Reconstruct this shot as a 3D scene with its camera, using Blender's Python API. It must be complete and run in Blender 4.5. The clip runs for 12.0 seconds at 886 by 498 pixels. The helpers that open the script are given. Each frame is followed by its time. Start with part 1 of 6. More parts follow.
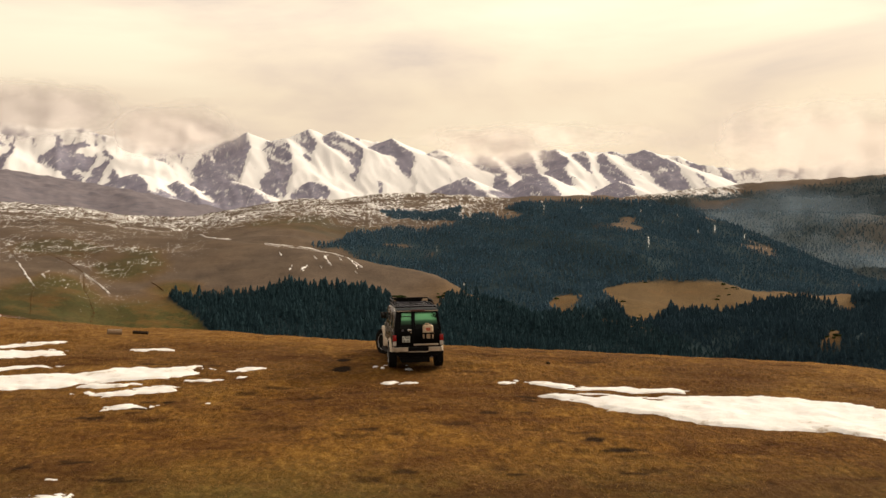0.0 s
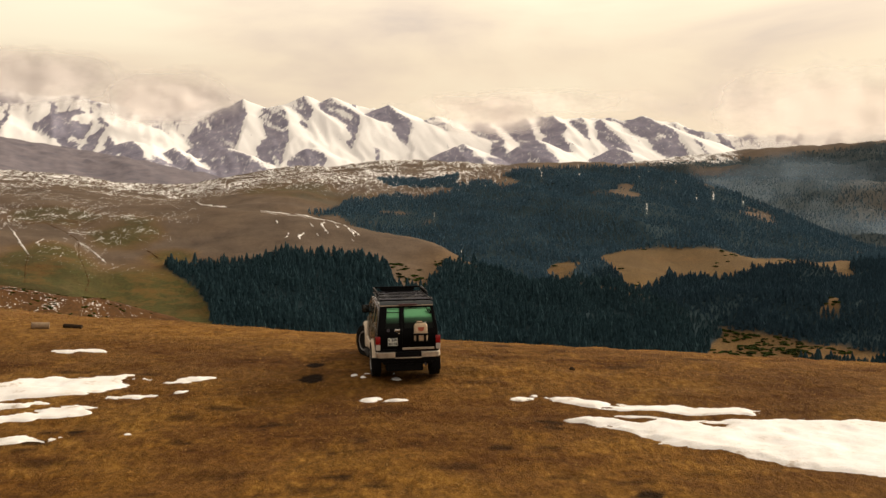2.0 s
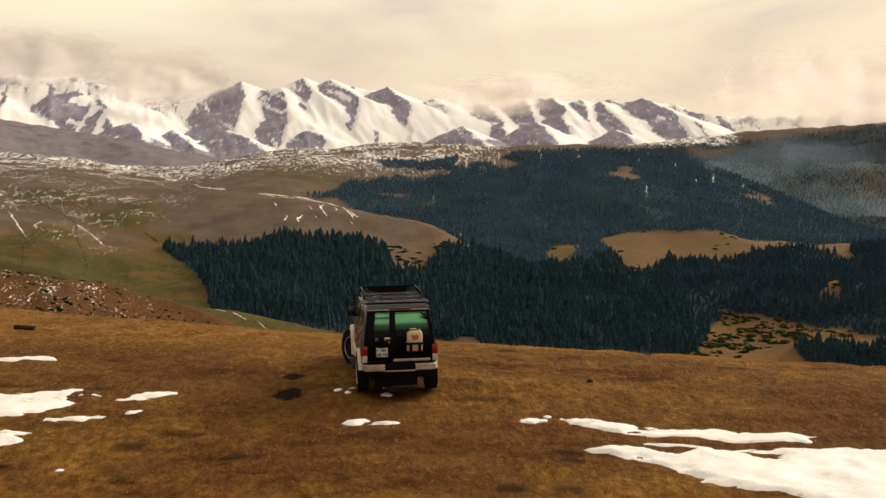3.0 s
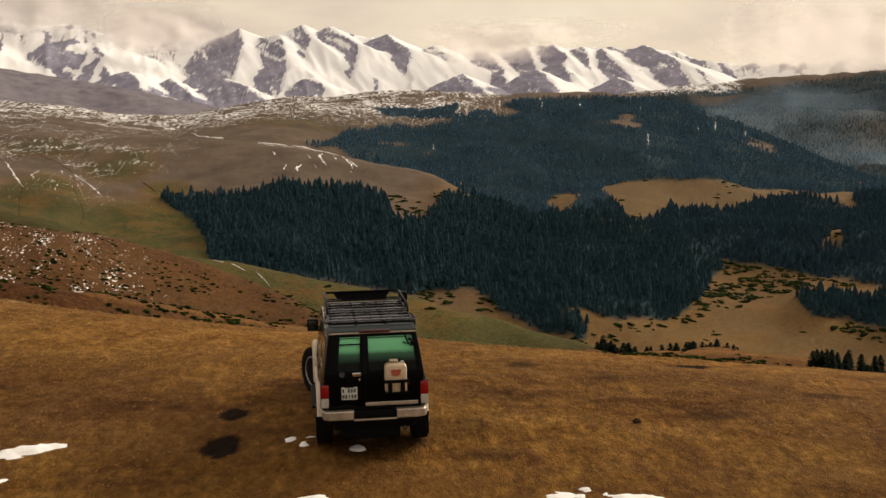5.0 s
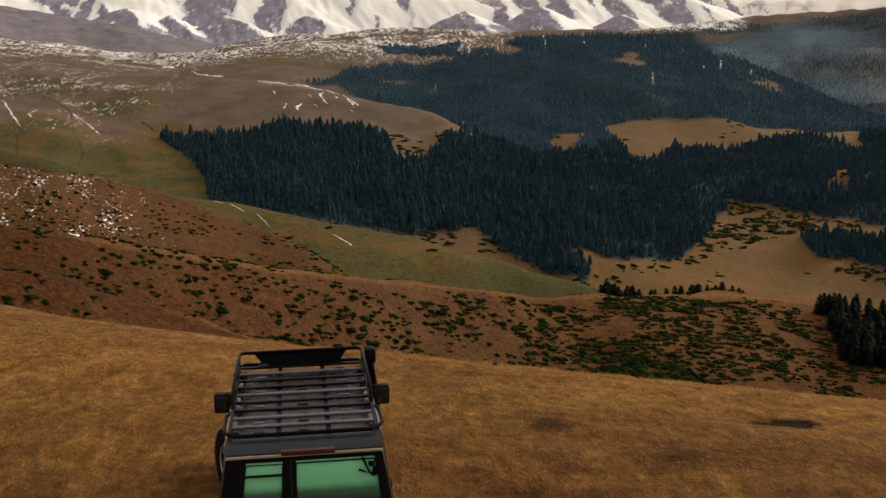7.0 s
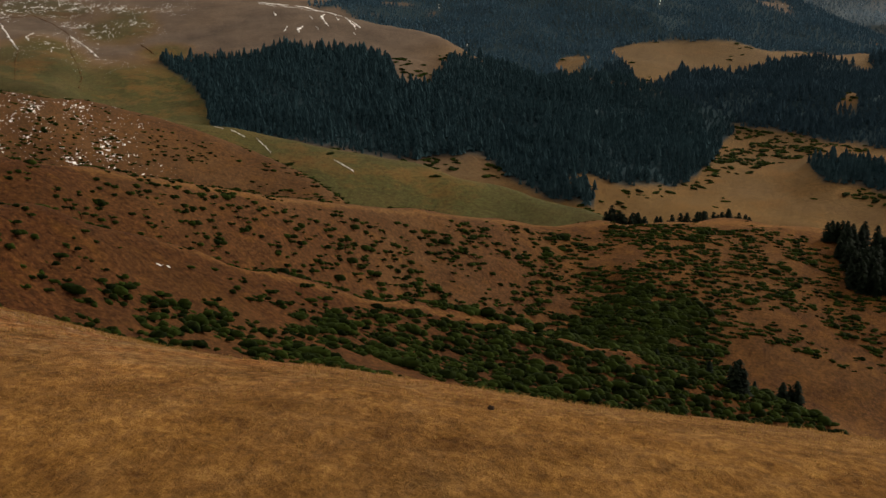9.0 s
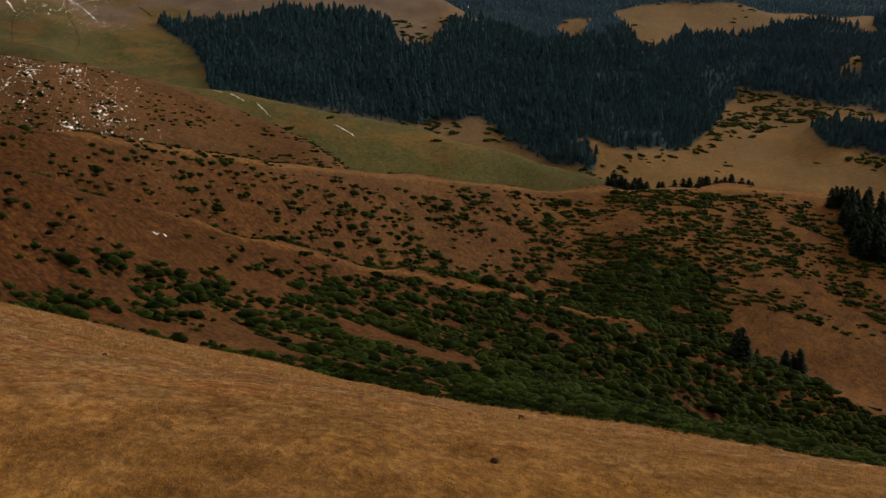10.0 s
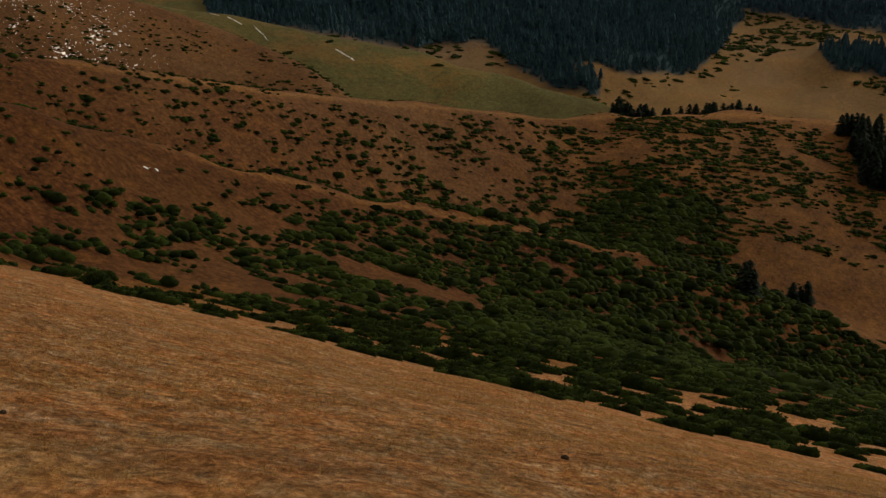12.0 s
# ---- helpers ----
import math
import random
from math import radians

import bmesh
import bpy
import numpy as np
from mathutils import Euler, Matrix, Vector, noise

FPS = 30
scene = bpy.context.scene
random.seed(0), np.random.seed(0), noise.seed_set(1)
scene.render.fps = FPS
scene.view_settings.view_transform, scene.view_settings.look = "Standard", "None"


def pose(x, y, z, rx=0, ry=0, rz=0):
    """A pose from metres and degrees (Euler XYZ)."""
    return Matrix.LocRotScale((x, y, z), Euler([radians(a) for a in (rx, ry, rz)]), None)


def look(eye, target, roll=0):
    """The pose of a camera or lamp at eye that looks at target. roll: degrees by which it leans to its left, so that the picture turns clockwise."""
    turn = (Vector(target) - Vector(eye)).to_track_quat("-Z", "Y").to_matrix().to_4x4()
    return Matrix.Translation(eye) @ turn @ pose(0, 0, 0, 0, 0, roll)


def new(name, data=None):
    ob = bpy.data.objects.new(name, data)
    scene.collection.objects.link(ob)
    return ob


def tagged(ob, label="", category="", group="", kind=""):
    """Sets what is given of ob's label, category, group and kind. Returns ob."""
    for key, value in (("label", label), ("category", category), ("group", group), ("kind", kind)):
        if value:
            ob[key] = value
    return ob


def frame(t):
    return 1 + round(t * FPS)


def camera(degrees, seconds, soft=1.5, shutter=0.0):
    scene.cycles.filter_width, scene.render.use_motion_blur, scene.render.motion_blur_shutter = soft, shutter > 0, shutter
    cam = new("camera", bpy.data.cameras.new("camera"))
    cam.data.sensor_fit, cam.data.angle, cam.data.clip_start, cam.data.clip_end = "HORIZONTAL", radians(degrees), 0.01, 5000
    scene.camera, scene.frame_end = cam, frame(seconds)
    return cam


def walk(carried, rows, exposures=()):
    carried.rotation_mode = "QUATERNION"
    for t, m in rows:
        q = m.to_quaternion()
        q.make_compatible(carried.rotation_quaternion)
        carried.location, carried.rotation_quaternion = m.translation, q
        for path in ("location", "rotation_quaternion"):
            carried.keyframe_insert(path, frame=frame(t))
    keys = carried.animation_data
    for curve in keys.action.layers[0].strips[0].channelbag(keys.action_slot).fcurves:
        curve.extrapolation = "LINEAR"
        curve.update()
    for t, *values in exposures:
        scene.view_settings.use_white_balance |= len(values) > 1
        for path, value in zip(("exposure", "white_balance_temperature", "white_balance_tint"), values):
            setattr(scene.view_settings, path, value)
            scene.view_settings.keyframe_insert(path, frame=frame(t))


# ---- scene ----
cam = camera(44.0, 12.0, soft=1.5)
PATH = [
    (0, (-0.1, -34.787, 5.632), (-0.046, -32.79, 5.533), -0.6),
    (0.5, (-0.052, -32.978, 5.583), (0.003, -30.981, 5.471), -0.7),
    (1, (0.002, -30.936, 5.553), (0.059, -28.941, 5.424), -0.7),
    (1.5, (0.07, -28.916, 5.536), (0.127, -26.923, 5.391), -0.7),
    (2, (0.127, -27.12, 5.509), (0.185, -25.127, 5.35), -0.7),
    (2.5, (0.205, -25.135, 5.485), (0.263, -23.143, 5.31), -0.7),
    (3, (0.278, -23.134, 5.456), (0.337, -21.144, 5.265), -0.7),
    (5, (0.612, -16.132, 5.528), (0.669, -14.153, 5.244), -0.8),
    (5.5, (0.676, -14.377, 5.501), (0.731, -12.401, 5.194), -0.7),
    (6, (0.763, -12.467, 5.532), (0.817, -10.496, 5.197), -0.8),
    (6.5, (0.843, -10.781, 5.525), (0.895, -8.815, 5.164), -0.8),
    (7, (0.968, -8.675, 5.463), (1.019, -6.715, 5.07), -0.8),
    (9, (1.532, -2.843, 5.636), (1.573, -0.915, 5.108), -0.9),
    (9.5, (1.612, -1.194, 5.611), (1.652, 0.725, 5.049), -0.9),
    (10, (1.694, 0.146, 5.634), (1.732, 2.056, 5.042), -0.9),
    (10.5, (1.804, 1.685, 5.678), (1.839, 3.584, 5.051), -0.9),
    (11, (1.876, 3.361, 5.642), (1.909, 5.249, 4.981), -1.0),
    (11.5, (1.933, 4.78, 5.598), (1.964, 6.658, 4.909), -1.0),
    (12, (1.954, 6.284, 5.621), (1.985, 8.148, 4.898), -1.0),
]
EXPOSURES = [(0.0, 0.3, 6400, 10), (3.0, 0.27, 6350, 10), (5.5, 0.16, 6100, 10), (7.0, 0.06, 5950, 10), (9.0, -0.03, 6000, 10), (9.5, -0.09, 6050, 10), (10.5, -0.18, 6100, 10), (12.0, -0.37, 6150, 10)]
walk(cam, [(t, look(eye, target, roll)) for t, eye, target, roll in PATH], EXPOSURES)

# ---- light: a warm overcast sky with broken cloud, and a wide weak sun ----
SUN_ELEV, SUN_AZ = 26.0, 56.0
sun = new("sun", bpy.data.lights.new("sun", "SUN"))
sun.data.energy, sun.data.angle, sun.data.color = 2.9, radians(26), (1.0, 0.86, 0.66)
sun.matrix_basis = pose(0, 0, 60, 90 - SUN_ELEV, 0, 180 - SUN_AZ)


def link(tree, a, b):
    tree.links.new(a, b)


def nd(tree, kind, **values):
    """A node; values set its inputs by name."""
    n = tree.nodes.new(kind)
    for key, value in values.items():
        n.inputs[key.replace("_", " ")].default_value = value
    return n


def ramp(tree, fac, stops):
    n = tree.nodes.new("ShaderNodeValToRGB")
    while len(n.color_ramp.elements) < len(stops):
        n.color_ramp.elements.new(0.5)
    for e, (p, c) in zip(n.color_ramp.elements, stops):
        e.position, e.color = p, (*c, 1.0) if len(c) == 3 else c
    link(tree, fac, n.inputs[0])
    return n.outputs[0]


def blend(tree, fac, a, b, how="MIX"):
    """Mix two colours; each may be a socket or a tuple."""
    n = tree.nodes.new("ShaderNodeMix")
    n.data_type, n.blend_type = "RGBA", how
    for socket, v in ((n.inputs[0], fac), (n.inputs[6], a), (n.inputs[7], b)):
        if hasattr(v, "is_linked"):
            link(tree, v, socket)
        else:
            socket.default_value = v if isinstance(v, (int, float)) else (*v, 1.0)
    return n.outputs[2]


def calc(tree, how, a, b=0.0, clamp=False):
    n = tree.nodes.new("ShaderNodeMath")
    n.operation, n.use_clamp = how, clamp
    for socket, v in zip(n.inputs, (a, b)):
        if hasattr(v, "is_linked"):
            link(tree, v, socket)
        else:
            socket.default_value = v
    return n.outputs[0]


world = bpy.data.worlds.new("world")
scene.world = world
world.use_nodes = True
wt = world.node_tree
wt.nodes.clear()
sky = wt.nodes.new("ShaderNodeTexSky")
sky.sky_type, sky.sun_disc = "NISHITA", False
sky.sun_elevation, sky.sun_rotation = radians(SUN_ELEV), radians(SUN_AZ)
coord = wt.nodes.new("ShaderNodeTexCoord")
squash = wt.nodes.new("ShaderNodeMapping")
squash.inputs["Scale"].default_value = (1.0, 1.0, 4.0)
squash.inputs["Location"].default_value = (0.35, 0.1, 0.0)
link(wt, coord.outputs["Generated"], squash.inputs["Vector"])
deck = nd(wt, "ShaderNodeTexNoise", Scale=3.1, Detail=7.0, Roughness=0.5, Distortion=0.35)
link(wt, squash.outputs[0], deck.inputs["Vector"])
cloud = ramp(wt, deck.outputs["Fac"], [(0.36, (0.62, 0.53, 0.47)), (0.46, (0.84, 0.70, 0.55)), (0.55, (0.95, 0.80, 0.60)), (0.68, (1.02, 0.90, 0.67))])
# the deck is brightest round the veiled sun and dull away from it
toward = wt.nodes.new("ShaderNodeVectorMath")
toward.operation = "DOT_PRODUCT"
toward.inputs[1].default_value = (math.sin(radians(SUN_AZ)) * math.cos(radians(SUN_ELEV)), math.cos(radians(SUN_AZ)) * math.cos(radians(SUN_ELEV)), math.sin(radians(SUN_ELEV)))
link(wt, coord.outputs["Generated"], toward.inputs[0])
veil = ramp(wt, calc(wt, "ADD", calc(wt, "MULTIPLY", toward.outputs["Value"], 0.5), 0.5), [(0.0, (0.58, 0.59, 0.62)), (0.45, (0.88, 0.88, 0.88)), (0.65, (1.0, 0.99, 0.98)), (1.0, (1.12, 1.10, 1.06))])
rise = wt.nodes.new("ShaderNodeSeparateXYZ")
link(wt, coord.outputs["Generated"], rise.inputs[0])
lift = ramp(wt, rise.outputs[2], [(0.0, (0.80, 0.76, 0.74)), (0.09, (0.86, 0.83, 0.80)), (0.16, (1.04, 1.03, 1.02)), (0.21, (0.96, 0.94, 0.93)), (0.27, (0.80, 0.79, 0.81))])
mixed = blend(wt, 1.0, blend(wt, 1.0, cloud, lift, "MULTIPLY"), veil, "MULTIPLY")
thin = nd(wt, "ShaderNodeBackground", Strength=0.05)
link(wt, sky.outputs[0], thin.inputs["Color"])
thick = nd(wt, "ShaderNodeBackground", Strength=0.95)
link(wt, mixed, thick.inputs["Color"])
both = wt.nodes.new("ShaderNodeMixShader")
both.inputs[0].default_value = 0.93
out = wt.nodes.new("ShaderNodeOutputWorld")
link(wt, thin.outputs[0], both.inputs[1])
link(wt, thick.outputs[0], both.inputs[2])
link(wt, both.outputs[0], out.inputs["Surface"])

# ---- materials ----
def fresh(name):
    m = bpy.data.materials.new(name)
    m.use_nodes = True
    t = m.node_tree
    return m, t, t.nodes["Principled BSDF"]


def plain(name, colour, rough=0.5, metal=0.0, grain=30.0, spread=0.25, bump=0.15, depth=0.002, gloss=0.5):
    """A surface with two scales of uneven tone and a fine relief."""
    m, t, p = fresh(name)
    c = t.nodes.new("ShaderNodeTexCoord")
    fine = nd(t, "ShaderNodeTexNoise", Scale=grain, Detail=5.0, Roughness=0.65)
    wide = nd(t, "ShaderNodeTexNoise", Scale=grain * 0.12, Detail=3.0)
    link(t, c.outputs["Object"], fine.inputs["Vector"])
    link(t, c.outputs["Object"], wide.inputs["Vector"])
    tone = calc(t, "ADD", calc(t, "MULTIPLY", fine.outputs["Fac"], 0.5), calc(t, "MULTIPLY", wide.outputs["Fac"], 0.5))
    low, high = [tuple(v * (1 - spread) for v in colour), tuple(min(1.0, v * (1 + spread)) for v in colour)]
    link(t, ramp(t, tone, [(0.32, low), (0.68, high)]), p.inputs["Base Color"])
    p.inputs["Metallic"].default_value, p.inputs["Specular IOR Level"].default_value = metal, gloss
    link(t, calc(t, "ADD", calc(t, "MULTIPLY", wide.outputs["Fac"], 0.25), rough - 0.12, True), p.inputs["Roughness"])
    b = nd(t, "ShaderNodeBump", Strength=bump, Distance=depth)
    link(t, fine.outputs["Fac"], b.inputs["Height"])
    link(t, b.outputs[0], p.inputs["Normal"])
    return m


def ground_material():
    """Dry mountain pasture. The attribute 'cover' holds green turf, lying snow, bare rock and forest floor; 'tone'
    holds red soil, straw, mud, and dark stains with the shade painted under the car."""
    m, t, p = fresh("pasture")
    geo = t.nodes.new("ShaderNodeNewGeometry")
    cover = t.nodes.new("ShaderNodeVertexColor")
    cover.layer_name = "cover"
    tone = t.nodes.new("ShaderNodeVertexColor")
    tone.layer_name = "tone"
    cov, ton = t.nodes.new("ShaderNodeSeparateColor"), t.nodes.new("ShaderNodeSeparateColor")
    link(t, cover.outputs["Color"], cov.inputs[0])
    link(t, tone.outputs["Color"], ton.inputs[0])

    def field(scale, detail=4.0, rough=0.6, stretch=(1, 1, 1), twist=0.0):
        mp = t.nodes.new("ShaderNodeMapping")
        mp.inputs["Scale"].default_value = stretch
        mp.inputs["Rotation"].default_value = (0, 0, radians(twist))
        link(t, geo.outputs["Position"], mp.inputs["Vector"])
        n = nd(t, "ShaderNodeTexNoise", Scale=scale, Detail=detail, Roughness=rough)
        link(t, mp.outputs[0], n.inputs["Vector"])
        return n.outputs["Fac"]

    blade = field(5.0, 6.0, 0.72, (1.0, 0.45, 1.0), 25)
    tuft = field(1.1, 5.0, 0.65, (1.0, 0.8, 1.0), 25)
    plot = field(0.16, 4.0, 0.55)
    wide = field(0.021, 5.0, 0.6)
    speck = field(0.35, 5.0, 0.7)
    grass = ramp(t, blade, [(0.30, (0.106, 0.043, 0.008)), (0.46, (0.272, 0.122, 0.018)), (0.60, (0.428, 0.210, 0.035)), (0.78, (0.60, 0.348, 0.082))])
    red = ramp(t, tuft, [(0.33, (0.031, 0.0124, 0.0043)), (0.52, (0.073, 0.0286, 0.0092)), (0.70, (0.124, 0.0512, 0.0175))])
    straw = ramp(t, tuft, [(0.33, (0.20, 0.100, 0.032)), (0.52, (0.33, 0.178, 0.066)), (0.70, (0.48, 0.290, 0.125))])
    turf = ramp(t, tuft, [(0.33, (0.029, 0.038, 0.012)), (0.70, (0.067, 0.086, 0.028))])
    # cattle terraces along the slope, and tussocks bleached at the tips
    lie = t.nodes.new("ShaderNodeVertexColor")
    lie.layer_name = "lie"
    lay = t.nodes.new("ShaderNodeSeparateColor")
    link(t, lie.outputs["Color"], lay.inputs[0])
    terrace = field(1.0, 5.0, 0.74, (0.8, 2.4, 1.0), 31)
    tussock = field(5.5, 6.0, 0.78, (1.0, 0.6, 1.0), 10)
    stems = field(2.1, 5.0, 0.7, (1.0, 0.6, 1.0), 40)
    terraces = (ramp(t, terrace, [(0.36, (0.42, 0.38, 0.35)), (0.45, (0.95, 0.94, 0.94)), (0.60, (1.34, 1.38, 1.5))]))
    hues = ramp(t, stems, [(0.34, (0.72, 0.60, 0.50)), (0.46, (1.12, 0.95, 0.85)), (0.56, (0.95, 1.0, 1.15)), (0.68, (1.35, 1.5, 2.0))])
    sward = ramp(t, field(0.30, 4.0, 0.6, (1.0, 1.7, 1.0), 31), [(0.36, (1.02, 0.94, 1.05)), (0.50, (0.94, 1.0, 1.3)), (0.62, (0.78, 0.93, 1.25))])
    tips = (ramp(t, tussock, [(0.36, (0.33, 0.30, 0.29)), (0.49, (0.96, 0.96, 0.97)), (0.63, (1.9, 2.0, 2.3))]))
    c = blend(t, calc(t, "MULTIPLY", ton.outputs[0], calc(t, "ADD", calc(t, "MULTIPLY", plot, 0.8), 0.5), True), grass, red)
    c = blend(t, calc(t, "MULTIPLY", ton.outputs[1], calc(t, "ADD", calc(t, "MULTIPLY", plot, 1.0), 0.4), True), c, straw)
    green = calc(t, "MULTIPLY", cov.outputs[0], ramp(t, calc(t, "ADD", calc(t, "MULTIPLY", plot, 0.2), calc(t, "MULTIPLY", wide, 0.8)), [(0.20, (0, 0, 0)), (0.50, (1, 1, 1))]), True)
    c = blend(t, green, c, turf)
    # Duller brown mixed over the slopes by distance: haze put into the colour.
    hazed_upland = ramp(t, calc(t, "ADD", calc(t, "MULTIPLY", plot, 0.5), calc(t, "MULTIPLY", wide, 0.5)), [(0.36, (0.074, 0.052, 0.028)), (0.52, (0.122, 0.086, 0.045)), (0.66, (0.168, 0.122, 0.066))])
    c = blend(t, calc(t, "MULTIPLY", lie.outputs["Alpha"], calc(t, "SUBTRACT", 0.85, calc(t, "MULTIPLY", green, 0.75))), c, hazed_upland)
    mud = calc(t, "MULTIPLY", ton.outputs[2], ramp(t, calc(t, "ADD", calc(t, "MULTIPLY", tuft, 0.45), calc(t, "MULTIPLY", plot, 0.55)), [(0.45, (0, 0, 0)), (0.55, (1, 1, 1))]), True)
    c = blend(t, calc(t, "MULTIPLY", mud, 0.65), c, (0.085, 0.034, 0.010))
    # trodden ground round the car: broad bare and grassy patches, drawn out across the slope
    trodden = ramp(t, calc(t, "ADD", calc(t, "MULTIPLY", field(0.42, 6.0, 0.62, (0.55, 1.25, 1.0), 4), 0.75), calc(t, "MULTIPLY", field(2.6, 5.0, 0.7, (0.5, 1.3, 1.0), 8), 0.25)),
                   [(0.37, (0.40, 0.31, 0.25)), (0.45, (0.80, 0.74, 0.70)), (0.53, (1.04, 1.04, 1.02)), (0.64, (1.22, 1.26, 1.25))])
    c = blend(t, calc(t, "MULTIPLY", ton.outputs[2], 0.85, True), c, trodden, "MULTIPLY")
    c = blend(t, calc(t, "MULTIPLY", calc(t, "SUBTRACT", wide, 0.38), 1.1, True), c, (0.115, 0.062, 0.022))
    # Dark earth stains, and the shade painted on the ground under the car.
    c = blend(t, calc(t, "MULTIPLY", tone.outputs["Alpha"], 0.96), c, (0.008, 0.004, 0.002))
    far_tone = ramp(t, field(0.006, 6.0, 0.65), [(0.36, (0.66, 0.62, 0.58)), (0.5, (0.95, 0.95, 0.95)), (0.64, (1.18, 1.12, 1.0))])
    c = blend(t, 0.8, c, far_tone, "MULTIPLY")
    mottle = ramp(t, calc(t, "ADD", calc(t, "MULTIPLY", speck, 0.6), calc(t, "MULTIPLY", tuft, 0.4)), [(0.36, (0.58, 0.52, 0.47)), (0.48, (0.95, 0.93, 0.91)), (0.62, (1.28, 1.24, 1.15))])
    c = blend(t, calc(t, "SUBTRACT", 0.85, calc(t, "ADD", calc(t, "MULTIPLY", ton.outputs[2], 0.4), calc(t, "MULTIPLY", lay.outputs[2], 0.25))), c, mottle, "MULTIPLY")
    c = blend(t, calc(t, "ADD", calc(t, "MULTIPLY", lay.outputs[2], 0.42), 0.42), blend(t, calc(t, "MULTIPLY", lay.outputs[2], 0.7), blend(t, calc(t, "MULTIPLY", lay.outputs[2], 0.9), c, hues, "MULTIPLY"), terraces, "MULTIPLY"), tips, "MULTIPLY")
    c = blend(t, calc(t, "MULTIPLY", lay.outputs[2], 0.9), c, sward, "MULTIPLY")
    # Forest floor darkened and blued: the woods' shade and haze put into its colour.
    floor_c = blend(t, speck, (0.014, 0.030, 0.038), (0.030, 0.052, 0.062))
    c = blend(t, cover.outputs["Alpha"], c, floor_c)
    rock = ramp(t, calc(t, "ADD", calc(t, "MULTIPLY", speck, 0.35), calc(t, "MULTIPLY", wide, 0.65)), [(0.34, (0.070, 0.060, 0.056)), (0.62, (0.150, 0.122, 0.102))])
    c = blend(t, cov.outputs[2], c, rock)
    # Far crags: rock made paler and bluer, distance haze put into its colour.
    hazed_crag = ramp(t, calc(t, "ADD", calc(t, "MULTIPLY", speck, 0.4), calc(t, "MULTIPLY", wide, 0.6)), [(0.32, (0.180, 0.182, 0.250)), (0.64, (0.360, 0.338, 0.415))])
    c = blend(t, calc(t, "MULTIPLY", calc(t, "SUBTRACT", cov.outputs[2], 0.75), 4.0, True), c, hazed_crag)
    streak = field(0.075, 5.0, 0.68, (1.0, 0.25, 0.35), 8)
    crisp = calc(t, "ADD", calc(t, "MULTIPLY", speck, 0.18), calc(t, "ADD", calc(t, "MULTIPLY", plot, 0.22), calc(t, "MULTIPLY", streak, 0.60)))
    crisp = calc(t, "ADD", calc(t, "MULTIPLY", calc(t, "SUBTRACT", crisp, 0.5), 2.0), 0.5)
    lying = ramp(t, calc(t, "SUBTRACT", calc(t, "ADD", cov.outputs[1], crisp), 1.0), [(0.0, (0, 0, 0)), (0.26, (1, 1, 1))])
    lines = calc(t, "ABSOLUTE", calc(t, "SUBTRACT", field(0.085, 4.0, 0.6, (1.0, 0.26, 1.0), 14), 0.5))
    net = calc(t, "GREATER_THAN", calc(t, "SUBTRACT", calc(t, "MULTIPLY", calc(t, "MULTIPLY", lay.outputs[0], calc(t, "GREATER_THAN", calc(t, "ADD", speck, plot), 0.97)), calc(t, "ADD", calc(t, "MULTIPLY", wide, 0.18), -0.042)), lines), 0.0)
    dots = calc(t, "GREATER_THAN", calc(t, "ADD", calc(t, "MULTIPLY", lay.outputs[1], 0.325), calc(t, "ADD", calc(t, "MULTIPLY", field(1.1, 4.0, 0.65, (1.0, 0.35, 1.0), -20), 0.74), calc(t, "MULTIPLY", field(0.11, 3.0, 0.55, (1.0, 0.5, 1.0), 30), 0.26))), 0.925)
    lying = calc(t, "MAXIMUM", lying, calc(t, "MAXIMUM", net, dots))
    c = blend(t, lying, c, (0.93, 0.93, 0.93))
    link(t, c, p.inputs["Base Color"])
    p.inputs["Roughness"].default_value = 0.95
    p.inputs["Specular IOR Level"].default_value = 0.05
    bump = nd(t, "ShaderNodeBump", Strength=1.0, Distance=0.13)
    link(t, calc(t, "ADD", calc(t, "ADD", calc(t, "MULTIPLY", blade, 0.6), calc(t, "MULTIPLY", tussock, 0.9)), calc(t, "ADD", tuft, calc(t, "MULTIPLY", terrace, lay.outputs[2]))), bump.inputs["Height"])
    link(t, bump.outputs[0], p.inputs["Normal"])
    return m


def leaf_material(name, dark, light, scale, through_light=0.0):
    """Needles and leaves: tone varies with place and with each clump."""
    m, t, p = fresh(name)
    geo = t.nodes.new("ShaderNodeNewGeometry")
    n = nd(t, "ShaderNodeTexNoise", Scale=scale, Detail=5.0, Roughness=0.7)
    link(t, geo.outputs["Position"], n.inputs["Vector"])
    mixv = calc(t, "ADD", calc(t, "MULTIPLY", n.outputs["Fac"], 0.6), calc(t, "MULTIPLY", geo.outputs["Random Per Island"], 0.4))
    shade = ramp(t, mixv, [(0.28, dark), (0.72, light)])
    link(t, shade, p.inputs["Base Color"])
    p.inputs["Roughness"].default_value = 0.9
    p.inputs["Specular IOR Level"].default_value = 0.05
    if through_light:
        thin = t.nodes.new("ShaderNodeBsdfTranslucent")
        link(t, shade, thin.inputs["Color"])
        two = t.nodes.new("ShaderNodeMixShader")
        two.inputs[0].default_value = through_light
        link(t, p.outputs[0], two.inputs[1])
        link(t, thin.outputs[0], two.inputs[2])
        link(t, two.outputs[0], t.nodes["Material Output"].inputs["Surface"])
    return m


